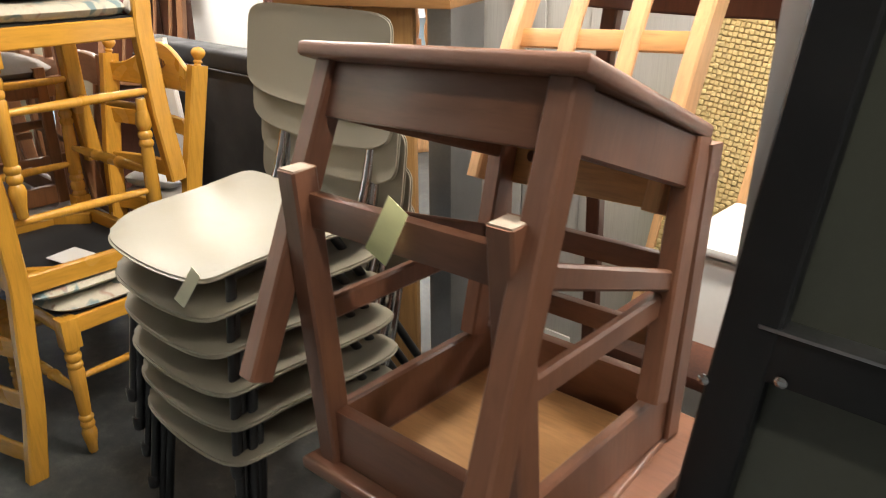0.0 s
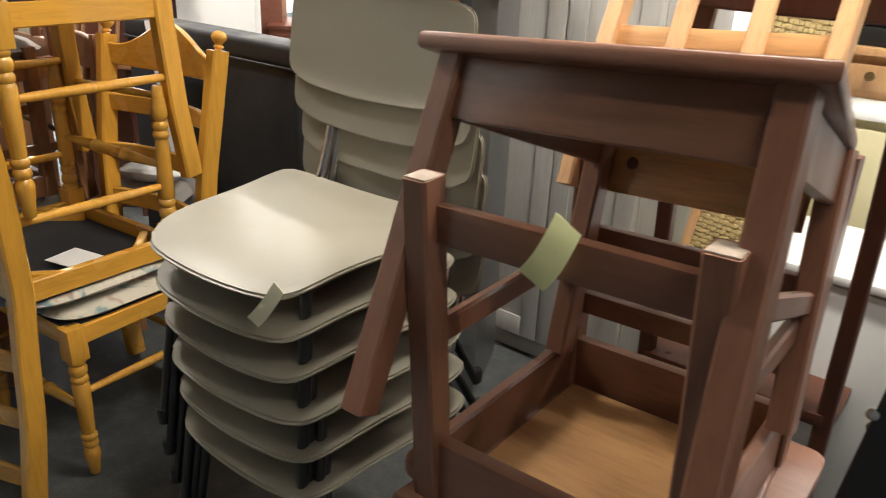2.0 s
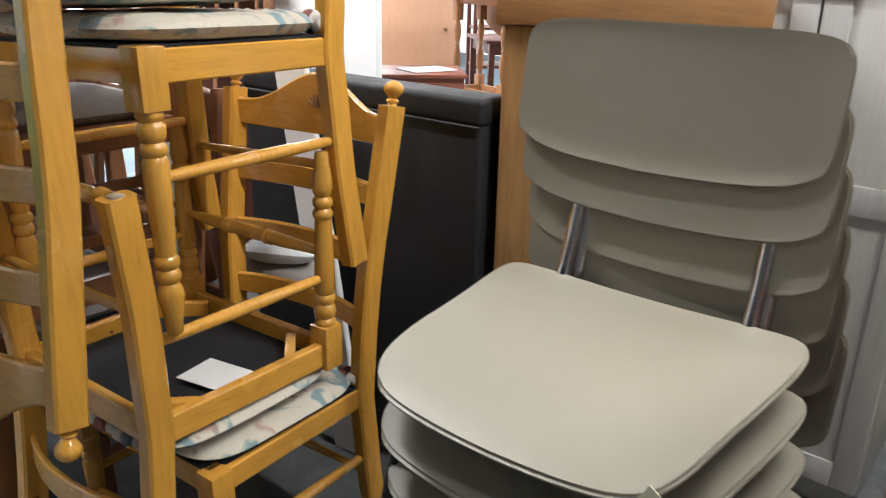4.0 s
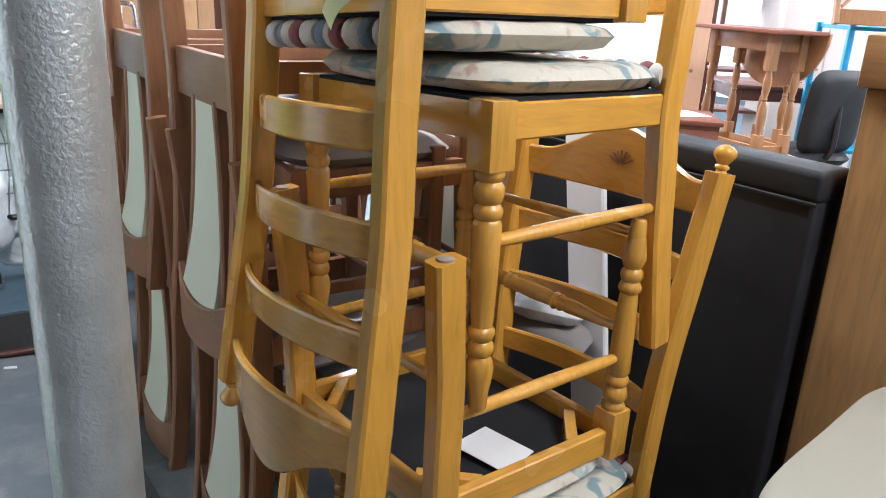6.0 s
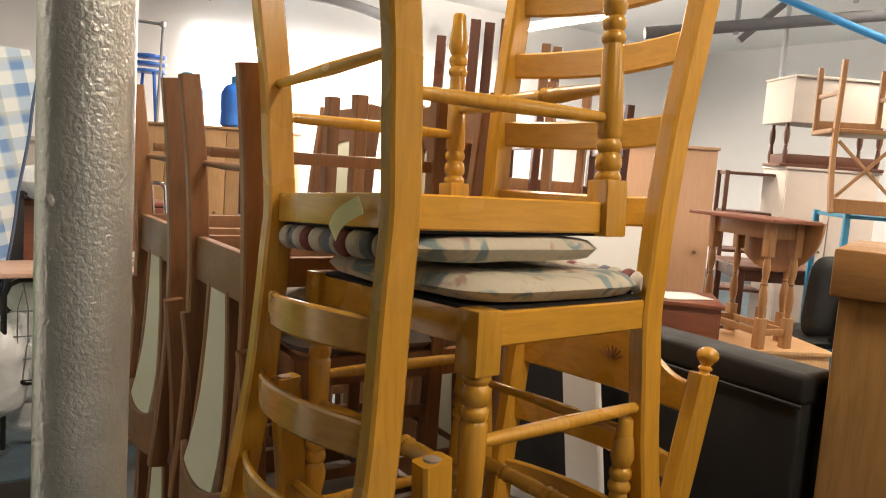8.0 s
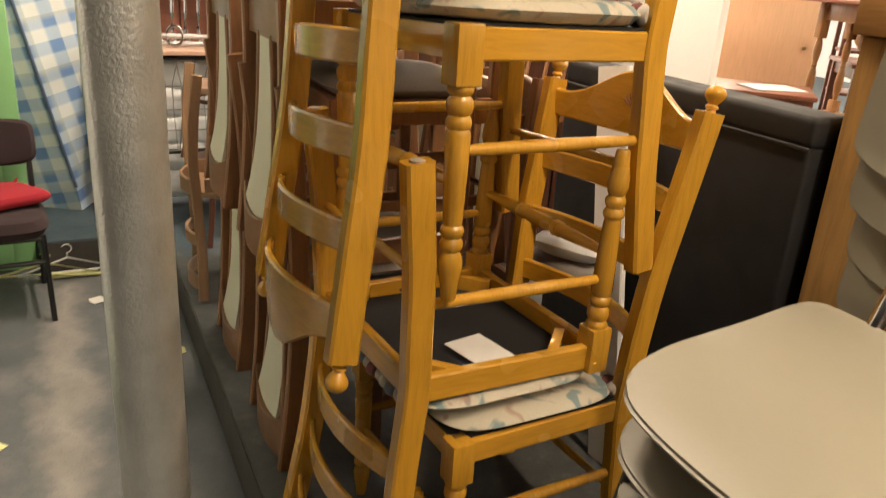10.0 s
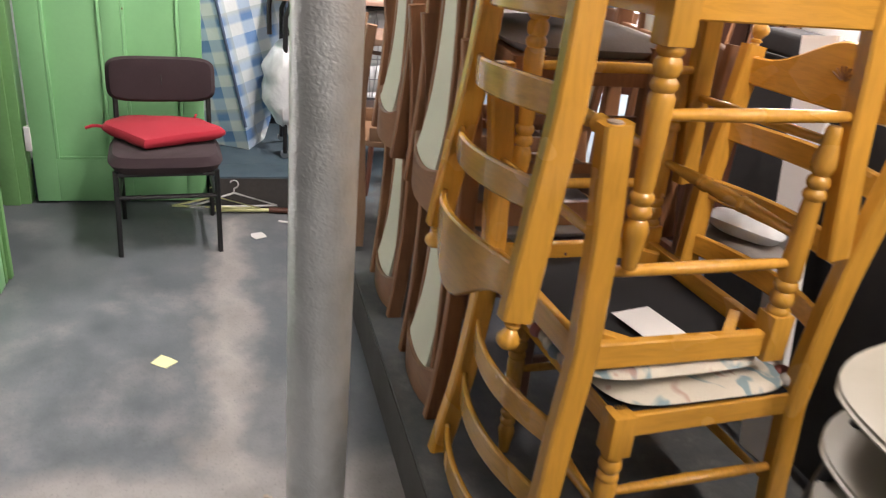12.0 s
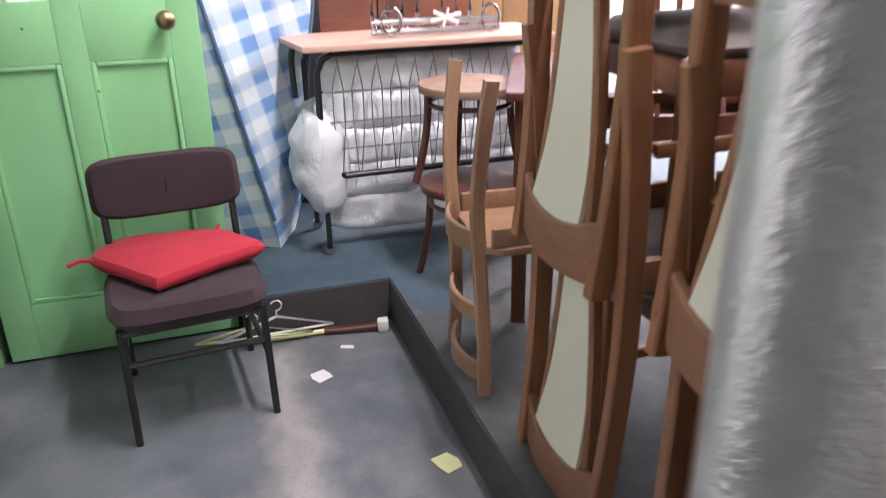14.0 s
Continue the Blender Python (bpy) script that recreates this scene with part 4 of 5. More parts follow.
low_table(3.78, 0.56, 0.17, 0.56, 0.50, 0.53)


# ---- black upended table frame ----
def black_frame():
    f = thing("upended_table", place(4.20, 0.56, 0.17), "black lacquered table standing on end with grey glass panel", "table")
    beam = part("beam", sweep([(-0.125, 0.0, 0.0), (0.075, 0.0, 1.9)], rect(0.075, 0.06, 0.004), (1, 0, 0), False), BLACKPAINT, f)
    part("beam", sweep([(0.60, 0.0, 0.0), (0.80, 0.0, 1.9)], rect(0.075, 0.06, 0.004), (1, 0, 0), False), BLACKPAINT, f)
    part("cross_rail", box(-0.02, 0.68, -0.028, 0.022, 0.82, 0.895, 0.004), BLACKPAINT, f)
    part("top_rail", box(-0.22, 0.66, 0.035, 0.075, 1.37, 1.45, 0.004), BLACKPAINT, f)
    part("panel", sweep([(0.24, 0.01, 0.02), (0.436, 0.01, 1.88)], rect(0.66, 0.012), (1, 0, 0), False), OLIVE, f, "olive grey panel")
    for x, z in ((-0.081, 0.792), (0.02, 0.83)):
        part("screw", moved(lathe([(0.0085, 0), (0.0085, 0.003), (0.005, 0.005), (0.001, 0.0052)], 12), pose(x, -0.030, z, 90)), CHROME, beam)
    part("rosette", moved(lathe([(0.018, 0), (0.02, 0.004), (0.012, 0.008), (0.009, 0.011), (0.002, 0.013)], 6), pose(0.025, -0.03, 1.40, 90)), CHROME, beam, "metal rosette")
    part("strip", rings([[(x - w, 0.04, z), (x + w, 0.04, z), (x + w, 0.052, z), (x - w, 0.052, z)] for x, w, z in ((-0.085, 0.004, 0.86), (-0.045, 0.034, 1.37))]), WHITEPAINT, f, "pale edge strip")
    part("rail_edge", box(-0.02, 0.68, -0.032, 0.022, 0.8955, 0.901, 0.001), STEEL, f, "grey metal edge")
    return f


OLIVE = plain("olive_grey_panel", (0.085, 0.09, 0.072), 0.3, 0, 0.1, 4, 80, 0.05)
black_frame()


# ---- black chair with a red cushion ----
def office_chair():
    c = thing("upholstered_chair", place(0.278, -0.69, 0, 95), "dark brown upholstered chair with black steel legs on the floor", "chair")
    # own front faces -y
    for s in (-1, 1):
        part("front_leg", tube([(s * 0.195, -0.20, 0), (s * 0.19, -0.19, 0.36)], 0.011, 10), BLACKTUBE, c)
        part("back_leg", tube([(s * 0.19, 0.21, 0), (s * 0.188, 0.17, 0.36), (s * 0.188, 0.20, 0.56), (s * 0.188, 0.225, 0.70)], 0.011, 10, True), BLACKTUBE, c)
        part("side_bar", tube([(s * 0.19, -0.19, 0.345), (s * 0.188, 0.17, 0.345)], 0.010, 8), BLACKTUBE, c)
        part("low_bar", tube([(s * 0.192, -0.195, 0.20), (s * 0.189, 0.19, 0.20)], 0.009, 8), BLACKTUBE, c)
    part("front_bar", tube([(-0.19, -0.19, 0.345), (0.19, -0.19, 0.345)], 0.010, 8), BLACKTUBE, c)
    part("cross_bar", tube([(-0.192, -0.192, 0.25), (0.192, -0.192, 0.25)], 0.010, 8), BLACKTUBE, c)
    part("seat", moved(pillow(0.44, 0.43, 0.08, 12, 22, 22, 0.004), Matrix.Translation((0, -0.02, 0.385))), BROWNCLOTH, c)
    back = moved(pillow(0.44, 0.19, 0.05, 18, 26, 18, 0.003), Matrix.Translation((0, 0.205, 0.635)) @ pose(0, 0, 0, 80))
    back = part("backrest", back, BROWNCLOTH, c)
    part("seam", tube([(0.0, 0.195, 0.545), (0.0, 0.178, 0.635), (0.0, 0.215, 0.725)], 0.002, 6, True), BLACKVINYL, back)
    return c


office_chair()
red = thing("seat_cushion", place(0.235, -0.70, 0.455), "red cotton seat cushion lying askew on the chair", "cushion")
edge = smooth_path([(0.20, -0.055, 0), (0.12, 0.10, 0), (0.045, 0.25, 0), (-0.04, 0.20, 0), (-0.12, 0.13, 0), (-0.155, -0.03, 0), (-0.155, -0.17, 0), (-0.05, -0.245, 0), (0.075, -0.155, 0), (0.20, -0.055, 0)], 5)[:-1]
layers = ((0.0, -0.022, 0.0), (0.55, -0.022, 0.0), (0.93, -0.018, 0.0), (1.0, -0.004, 0.0), (1.0, 0.008, 0.0), (0.94, 0.022, 0.006), (0.6, 0.03, 0.008), (0.2, 0.034, 0.009), (0.02, 0.034, 0.009))
red_pad = rings([[(p.x * k, p.y * k, z + 0.02 * p.y * k - 0.03 * p.x * k + 0.003 * noise.noise((p.x * 14 * k, p.y * 14 * k, z * 40))) for p in edge] for k, z, _ in layers[1:]])
part("pad", red_pad, REDCLOTH, red)
part("tie", tube([(-0.05, -0.24, 0.0), (-0.045, -0.275, 0.004), (-0.035, -0.305, -0.004)], 0.007, 6, True), REDCLOTH, red)
part("tie", tube([(-0.10, 0.12, 0.025), (-0.115, 0.13, 0.04), (-0.125, 0.125, 0.03)], 0.005, 6, True), REDCLOTH, red)


# ---- the open green door ----
def green_door():
    d = thing("door_1", place(-0.13, -1.29, 0.012, 90), "pale green painted panelled door with glazed top, standing open", "door", "", "structure")
    w, h, t = 0.745, 2.02, 0.04
    # own x from the hinge to the lock, y towards the back
    stiles = [(0, 0.095), (0.335, 0.415), (w - 0.09, w)]
    for x0, x1 in stiles:
        part("stile", box(x0, x1, -t / 2, t / 2, 0, h, 0.003), GREEN, d)
    for z0, z1 in ((0, 0.20), (0.97, 1.15), (h - 0.11, h)):
        for x0, x1 in ((0.095, 0.335), (0.415, w - 0.09)):
            part("rail", box(x0, x1, -t / 2 + 0.0005, t / 2 - 0.0005, z0, z1, 0.002), GREEN, d)
    for x0, x1 in ((0.095, 0.335), (0.415, w - 0.09)):
        part("panel", box(x0, x1, -0.006, 0.006, 0.20, 0.97, 0), GREEN, d)
        for y in (-0.013, 0.013):
            for bx in ((x0, x0 + 0.016, 0.20, 0.97), (x1 - 0.016, x1, 0.20, 0.97), (x0 + 0.016, x1 - 0.016, 0.20, 0.216), (x0 + 0.016, x1 - 0.016, 0.954, 0.97)):
                part("moulding", box(bx[0], bx[1], y - 0.0065, y + 0.0065, bx[2], bx[3], 0.005), GREEN, d)
        part("pane", box(x0, x1, -0.002, 0.002, 1.15, h - 0.11, 0), GLASS, d, "clear glass pane").visible_shadow = False
    part("glazing_bar", box(0.207, 0.223, -0.012, 0.012, 1.15, h - 0.11, 0.003), GREEN, d)
    part("glazing_bar", box(0.515, 0.531, -0.012, 0.012, 1.15, h - 0.11, 0.003), GREEN, d)
    for s in (-1, 1):
        k = lathe([(0.024, 0), (0.024, 0.004), (0.011, 0.007), (0.010, 0.024), (0.017, 0.030), (0.026, 0.040), (0.029, 0.050), (0.026, 0.060), (0.016, 0.067), (0.003, 0.069)], 20)
        part("door_knob", moved(k, pose(w - 0.095, s * t / 2, 1.085, -90 * s)), BRASS, d, "tarnished brass knob")
    for x, z in ((0.25, 1.075), (0.425, 0.88)):
        part("screw_hole", moved(lathe([(0.004, 0), (0.004, 0.0015), (0.001, 0.0018)], 8), pose(x, -t / 2, z, 90)), DARKWOOD, d, "dark screw hole")
    for z in (0.24, 1.02, 1.8):
        part("hinge", box(-0.022, 0.004, -t / 2 - 0.006, -t / 2 + 0.014, z, z + 0.11, 0.003), WHITEPAINT, d, "white painted hinge")
    return d


green_door()
structure("trim_corner", box(0.722, 0.79, -1.25, -1.236, 0, 2.12, 0.004), GREEN, "green painted corner trim beside the doorway", "trim")


# ---- checked mattress leaning in the corner ----
BLUEPIPING = cloth("piping_cloth", (0.10, 0.14, 0.22), (0.06, 0.09, 0.15))

def mattress():
    loops = []
    for k in range(15):
        s = k / 14
        z = 0.172 + 1.75 * s
        e = Vector((-0.40 - 0.02 * s, -0.33 - 0.36 * s, z))
        left = Vector((-0.56, -0.60 - 0.36 * s, z))
        right = Vector((-0.62, -0.235 + 0.24 * s, z))
        back = Vector((-0.80, -0.55, z))
        ring = [e, right, back, left]
        mid = sum(ring, Vector()) / 4
        sh = 0.90 if k in (0, 14) else 1.0
        lp = []
        for i, p in enumerate(ring):
            q, r = ring[i - 1], ring[(i + 1) % 4]
            for j in range(4):
                t = j / 4
                lp.append(p.lerp(r, t))
        puff = 0.008 * math.sin(k * 1.9)
        loops.append([(mid + (v - mid) * (sh + puff)) for v in lp])
    m = thing("mattress", ROOM, "blue and white checked mattress leaning upright behind the door", "mattress")
    for i in (0, 4):
        part("piping", tube([lp[i] for lp in loops[1:-1]], 0.008, 6, True, 2), BLUEPIPING, m, "grey-blue piped edge")
    part("body", rings(loops), CHECK, m)
    return m


mattress()


# ---- folded guest bed ----
BOARDWOOD = wood("pinkish_board", (0.50, 0.32, 0.25), 0.45, (1.8, 14, 14), 0.1, 0.1)

def folding_bed():
    b = thing("folding_bed", place(-0.28, -0.165, 0.17, 90), "folded guest bed with padded white mattress and a wooden board", "bed")
    # own x along the bed, y away from the aisle
    w = 0.86
    loop = [(0.0, 0, 0.27)] + [(x, 0, z) for x, z in ((0.0, 0.70), (0.02, 0.745), (0.06, 0.765), (w - 0.06, 0.765), (w - 0.02, 0.745), (w, 0.70), (w, 0.38), (w - 0.02, 0.335), (w - 0.06, 0.315), (0.08, 0.315), (0.03, 0.335), (0.006, 0.38))]
    part("frame_tube", tube(loop, 0.0125, 10), BLACKTUBE, b)
    loop2 = [(x, y + 0.30, z) for x, y, z in loop]
    part("frame_tube", tube(loop2, 0.0125, 10), BLACKTUBE, b)
    for y in (0.0, 0.30):
        for x in (0.0, w):
            leg = part("leg", tube([(x, y, 0.03), (x, y, 0.40)], 0.011, 8), BLACKTUBE, b)
            part("castor", moved(lathe([(0.006, -0.008), (0.021, -0.008), (0.022, 0), (0.021, 0.008), (0.006, 0.008)], 14), pose(x, y + 0.012, 0.022, 90)), STEEL, leg)
    part("bracket", tube([(-0.05, 0.14, 0.79), (-0.07, 0.12, 0.74), (-0.07, 0.1, 0.60)], 0.012, 8, True), BLACKTUBE, b)
    for k in range(11):
        x = 0.07 + 0.072 * k
        part("spring_wire", tube([(x, -0.006, 0.76), (x + 0.006, -0.004, 0.72), (x + 0.02, -0.004, 0.64), (x + 0.02, -0.004, 0.50), (x, -0.004, 0.32)], 0.0028, 6), STEEL, b)
        part("spring_wire", tube([(x, -0.006, 0.72), (x - 0.02, -0.004, 0.64), (x - 0.02, -0.004, 0.52), (x - 0.01, -0.004, 0.32)], 0.0025, 6), STEEL, b)
    for z in (0.63, 0.52, 0.42):
        part("spring_wire", tube([(0.02, -0.004, z), (w - 0.02, -0.004, z)], 0.003, 6), STEEL, b)
    for k in range(-1, 4):
        pad = pillow(w - 0.04, 0.22, 0.20, 3.2, 30, 14, 0.03, k * 5.0)
        part("mattress_fold", moved(pad, Matrix.Translation((w / 2, 0.13, 0.27 + 0.135 * k)) @ pose(0, 0, 0, 90) @ Matrix.Diagonal((1, 0.82, 0.85, 1))), WRAP, b, "white padded mattress in polythene")
    bag = pillow(0.40, 0.42, 0.22, 2.2, 24, 24, 0.05, 9)
    part("wrap_bulge", moved(bag, Matrix.Translation((0.02, 0.16, 0.36)) @ pose(0, 0, 0, 90, 0, 80)), WRAP, b, "torn polythene bulging out")
    part("board", slab([(-0.10, 0.34), (-0.05, -0.045), (w + 0.05, -0.045), (w + 0.05, 0.34)], 0.778, 0.80, 0.005), BOARDWOOD, b, "pinkish wooden board on top")
    return b


folding_bed()


def metal_stand(a, b, z, rz):
    """A chromed folded stand of bent tubes, lying on the bed's board."""
    s = thing("folding_stand", place(a, b, z, rz) @ Matrix.Diagonal((1.05, 1, 1.55, 1)), "folded grey chrome tube stand lying on the board", "stand")
    for k in range(4):
        x = 0.06 * k
        part("bent_tube", tube([(x, 0.02 * k, 0.01), (x - 0.015, 0.02 * k, 0.05), (x, 0.02 * k, 0.22), (x + 0.03, 0.02 * k, 0.25), (x + 0.20, 0.02 * k, 0.25), (x + 0.23, 0.02 * k, 0.22), (x + 0.24, 0.02 * k, 0.05), (x + 0.22, 0.02 * k, 0.01)], 0.0075, 8, True, 3), CHROME, s)
    part("rail", tube([(-0.02, 0, 0.035), (0.46, 0, 0.03)], 0.008, 8), STEEL, s)
    part("rail", tube([(-0.02, 0, 0.012), (0.46, 0, 0.010)], 0.008, 8), STEEL, s)
    for x in (0.05, 0.42):
        ring = [(x + 0.035 * math.cos(2 * math.pi * k / 16), -0.012, 0.035 + 0.03 * math.sin(2 * math.pi * k / 16)) for k in range(17)]
        part("hoop", tube(ring, 0.005, 6), CHROME, s)
    for k in range(3):
        an = radians(60 * k + 20)
        part("spoke", tube([(0.25 + 0.06 * math.cos(an), -0.015, 0.04 + 0.022 * math.sin(an)), (0.25 - 0.06 * math.cos(an), -0.015, 0.04 - 0.022 * math.sin(an))], 0.005, 6), WHITEPAINT, s, "white enamel spoke")
    return s


metal_stand(-0.36, 0.08, 0.971, 90)


def hanger(a, b, z, rz, tilt, material, label):
    h = thing("clothes_hanger", place(a, b, z, rz, tilt), label, "hanger")
    part("body", tube([(-0.20, 0, 0), (0, 0, 0.075), (0.20, 0, 0), (-0.20, 0, 0)], 0.005, 8), material, h)
    hook = [(0, 0, 0.075), (0, 0, 0.10)] + [(0.02 * math.sin(radians(t)) , 0, 0.122 - 0.022 * math.cos(radians(t))) for t in range(0, 270, 30)]
    part("hook", tube(hook, 0.003, 6), material, h)
    return h


hanger(0.02, -0.42, 0.03, 92, 12, WHITEPAINT, "white plastic clothes hanger lying against the step")
hanger(0.03, -0.50, 0.03, 84, 28, NOTE, "yellowish clothes hanger against the step")


def scrap(a, b, rz, w, d, material, label):
    rnd = random.Random(int(a * 1000 + b * 77))
    out = [(x * w / 2 * rnd.uniform(0.8, 1.1), y * d / 2 * rnd.uniform(0.8, 1.1)) for x, y in ((-1, -1), (0, -1.05), (1, -0.9), (1, 0.9), (0.1, 1.1), (-1, 0.95))]
    return solid("paper_scrap", slab(out, 0.001, 0.003, 0), material, place(a, b, 0, rz), label, "paper scrap", "litter on the floor")


scrap(0.306, -0.317, 20, 0.07, 0.06, PAPER, "dirty white paper scrap on the floor")
scrap(0.86, -0.07, 20, 0.075, 0.06, NOTE, "yellowish paper scrap on the floor")
scrap(1.308, -0.645, 50, 0.07, 0.055, NOTE, "pale yellow paper scrap on the floor")
scrap(0.15, -0.20, 70, 0.05, 0.02, PAPER, "small white chip on the floor")
brush = thing("hand_brush", place(0.055, -0.13, 0.0, 78), "dark brown hand brush with white bristles lying by the step", "brush")
part("handle", sweep([(-0.13, 0, 0.012), (-0.05, 0, 0.014), (0.07, 0, 0.02)], rect(0.03, 0.022, 0.006), (0, 1, 0), True, 4), DARKWOOD, brush)
part("bristles", box(0.06, 0.10, -0.02, 0.02, 0.0, 0.045, 0.008), PAPER, brush, "white bristles")
solid("broom_stick", tube([(0.02, -0.53, 0.012), (0.03, -0.25, 0.012)], 0.009, 10), NOTE, ROOM, "pale yellow wooden stick lying along the step", "stick")


# ---- black upholstered headboard, oak table end, grey wardrobe, white cabinet ----
def headboard():
    h = thing("headboard", place(2.17, 0.93, 0.17), "black vinyl upholstered block standing on its end", "headboard")
    part("body", box(-0.42, 0.41, 0.0, 0.10, 0.03, 0.975, 0.012, 3), BLACKVINYL, h)
    part("top_roll", box(-0.424, 0.414, -0.004, 0.104, 0.968, 1.03, 0.014, 3), BLACKVINYL, h)
    part("seam", tube([(-0.424, -0.004, 0.968), (0.414, -0.004, 0.968)], 0.004, 6), BLACKVINYL, h)
    for x in (-0.36, 0.36):
        part("foot", box(x - 0.03, x + 0.03, 0.015, 0.09, 0, 0.035, 0.004), BLACKPAINT, h)
    return h


headboard()
solid("white_slat_board", sweep([(2.20, 0.885, 0.175), (2.035, 0.87, 1.22)], rect(0.12, 0.018), (1, 0, 0), False), WHITEPAINT, ROOM, "narrow white board leaning behind the chairs", "board")
solid("cloth_roll", moved(pillow(0.26, 0.12, 0.10, 2.4, 18, 14, 0.02, 2), pose(2.03, 0.80, 0.69, 10, 0, 20)), GREYCLOTH, ROOM, "rolled grey cloth lying behind the stacked chairs", "cloth")
solid("cloth_roll", moved(pillow(0.19, 0.10, 0.06, 2.4, 18, 14, 0.02, 5), pose(2.05, 0.79, 0.765, -8, 5, 40)), WRAP, ROOM, "crumpled white plastic bundle behind the stacked chairs", "cloth")


def oak_piece():
    o = thing("oak_table", place(2.60, 0.97, 0.17, 22), "oak table standing on end with thick worn top edge", "table")
    part("tabletop", box(-0.01, 0.52, -0.03, 0.34, 1.185, 1.275, 0.006), OAKX, o)
    part("side_board", box(0.005, 0.21, -0.01, 0.02, 0.0, 1.183, 0.005), OAK, o)
    part("side_board", box(0.22, 0.40, 0.0, 0.03, 0.0, 1.183, 0.005), OAK, o)
    part("leg", box(0.005, 0.08, 0.022, 0.32, 0.0, 1.183, 0.005), OAK, o)
    part("leg", box(0.43, 0.50, 0.032, 0.33, 0.0, 1.183, 0.005), STEEL, o, "grey metal leg")
    return o


oak_piece()


def wardrobe(a0, a1, b0, b1, z1, material, label, doors=2, poster=False):
    w, d, h = a1 - a0, b1 - b0, z1
    o = thing("wardrobe", place((a0 + a1) / 2, b0, 0.17), label, "wardrobe")
    part("carcass", box(-w / 2, w / 2, 0.022, d, 0.06, h, 0.004), material, o)
    part("plinth", box(-w / 2 + 0.02, w / 2 - 0.02, 0.03, d - 0.02, 0, 0.06, 0.003), material, o)
    part("cornice", box(-w / 2 - 0.02, w / 2 + 0.02, 0.0, d + 0.01, h, h + 0.045, 0.01), material, o)
    dw = w / doors
    for k in range(doors):
        x0, x1 = -w / 2 + k * dw + 0.003, -w / 2 + (k + 1) * dw - 0.003
        door = part("door", box(x0, x1, 0.0, 0.02, 0.08, h - 0.01, 0.003), material, o)
        for bx in ((x0, x0 + 0.06, 0.08, h - 0.01), (x1 - 0.06, x1, 0.08, h - 0.01), (x0 + 0.06, x1 - 0.06, 0.08, 0.15), (x0 + 0.06, x1 - 0.06, h - 0.09, h - 0.01), (x0 + 0.06, x1 - 0.06, 0.78, 0.85)):
            part("door_rail", box(bx[0], bx[1], -0.009, -0.0005, bx[2], bx[3], 0.003), material, door)
        part("handle", tube([(x1 - 0.03, -0.012, 0.86), (x1 - 0.03, -0.035, 0.87), (x1 - 0.03, -0.035, 0.97), (x1 - 0.03, -0.012, 0.98)], 0.005, 8), STEEL, door)
    return o


wardrobe(2.80, 3.36, 1.50, 2.05, 1.95, GREYWOOD, "tall grey-washed wooden wardrobe with framed doors", 2)
solid("poster", box(-0.09, 0.09, -0.002, 0.0, 0, 0.26, 0), PAPER, place(3.08, 1.487, 1.42), "white paper sheet stuck on the wardrobe door", "paper sheet")


def cabinet(m, w, d, h, material, label, doors=0, drawers=0, category="cabinet", top=None, knob=None):
    o = thing("cabinet", m, label, category)
    part("carcass", box(-w / 2, w / 2, 0.02, d, 0.0, h - 0.022, 0.003), material, o)
    part("top_board", box(-w / 2 - 0.012, w / 2 + 0.012, -0.01, d + 0.006, h - 0.022, h, 0.005), top or material, o)
    for k in range(doors):
        dw = w / doors
        f = part("door", box(-w / 2 + k * dw + 0.004, -w / 2 + (k + 1) * dw - 0.004, 0.0, 0.018, 0.03, h - 0.03, 0.003), material, o)
        part("knob", moved(lathe([(0.006, 0), (0.006, 0.01), (0.014, 0.018), (0.012, 0.025), (0.003, 0.028)], 12), pose(-w / 2 + (k + 0.85) * dw, 0.0, h * 0.55, 90)), knob or BRASS, f)
    for k in range(drawers):
        dh = (h - 0.06) / drawers
        f = part("drawer", box(-w / 2 + 0.012, w / 2 - 0.012, 0.0, 0.018, 0.025 + k * dh, 0.025 + (k + 1) * dh - 0.012, 0.004), material, o)
        part("knob", moved(lathe([(0.006, 0), (0.006, 0.01), (0.014, 0.018), (0.012, 0.025), (0.003, 0.028)], 12), pose(0, 0.0, 0.025 + (k + 0.5) * dh, 90)), knob or BRASS, f)
    return o


solid("white_board", box(-0.26, 0.26, 0.0, 0.03, 0, 1.27, 0.004), WHITEPAINT, place(1.45, 1.50, 0.17), "plain white painted board standing upright", "board")
# behind the brown chairs
cabinet(place(3.80, 1.75, 0.17), 0.62, 0.45, 0.95, CREAMDRAWER, "cream laminate chest of drawers with white top", 0, 3, "chest", WHITEPAINT)


def tv(m):
    o = thing("television", m, "small dark television standing on the chest", "television")
    part("casing", box(-0.26, 0.26, 0.0, 0.08, 0.05, 0.40, 0.012), BLACKPAINT, o)
    part("screen", box(-0.235, 0.235, -0.004, 0.0, 0.085, 0.375, 0.002), SCREEN, o)
    part("stand", box(-0.11, 0.11, -0.02, 0.12, 0, 0.05, 0.008), BLACKPAINT, o)
    return o


cabinet(place(3.80, 1.92, 1.12), 0.5, 0.25, 0.14, LIGHTWOOD, "low light brown wooden box on the chest", 0, 1, "box")
tv(place(3.80, 1.96, 1.26, -6))
cabinet(place(3.95, 1.22, 0.17), 0.40, 0.34, 0.70, WHITEPAINT, "low white cabinet in front of the chest", 1)


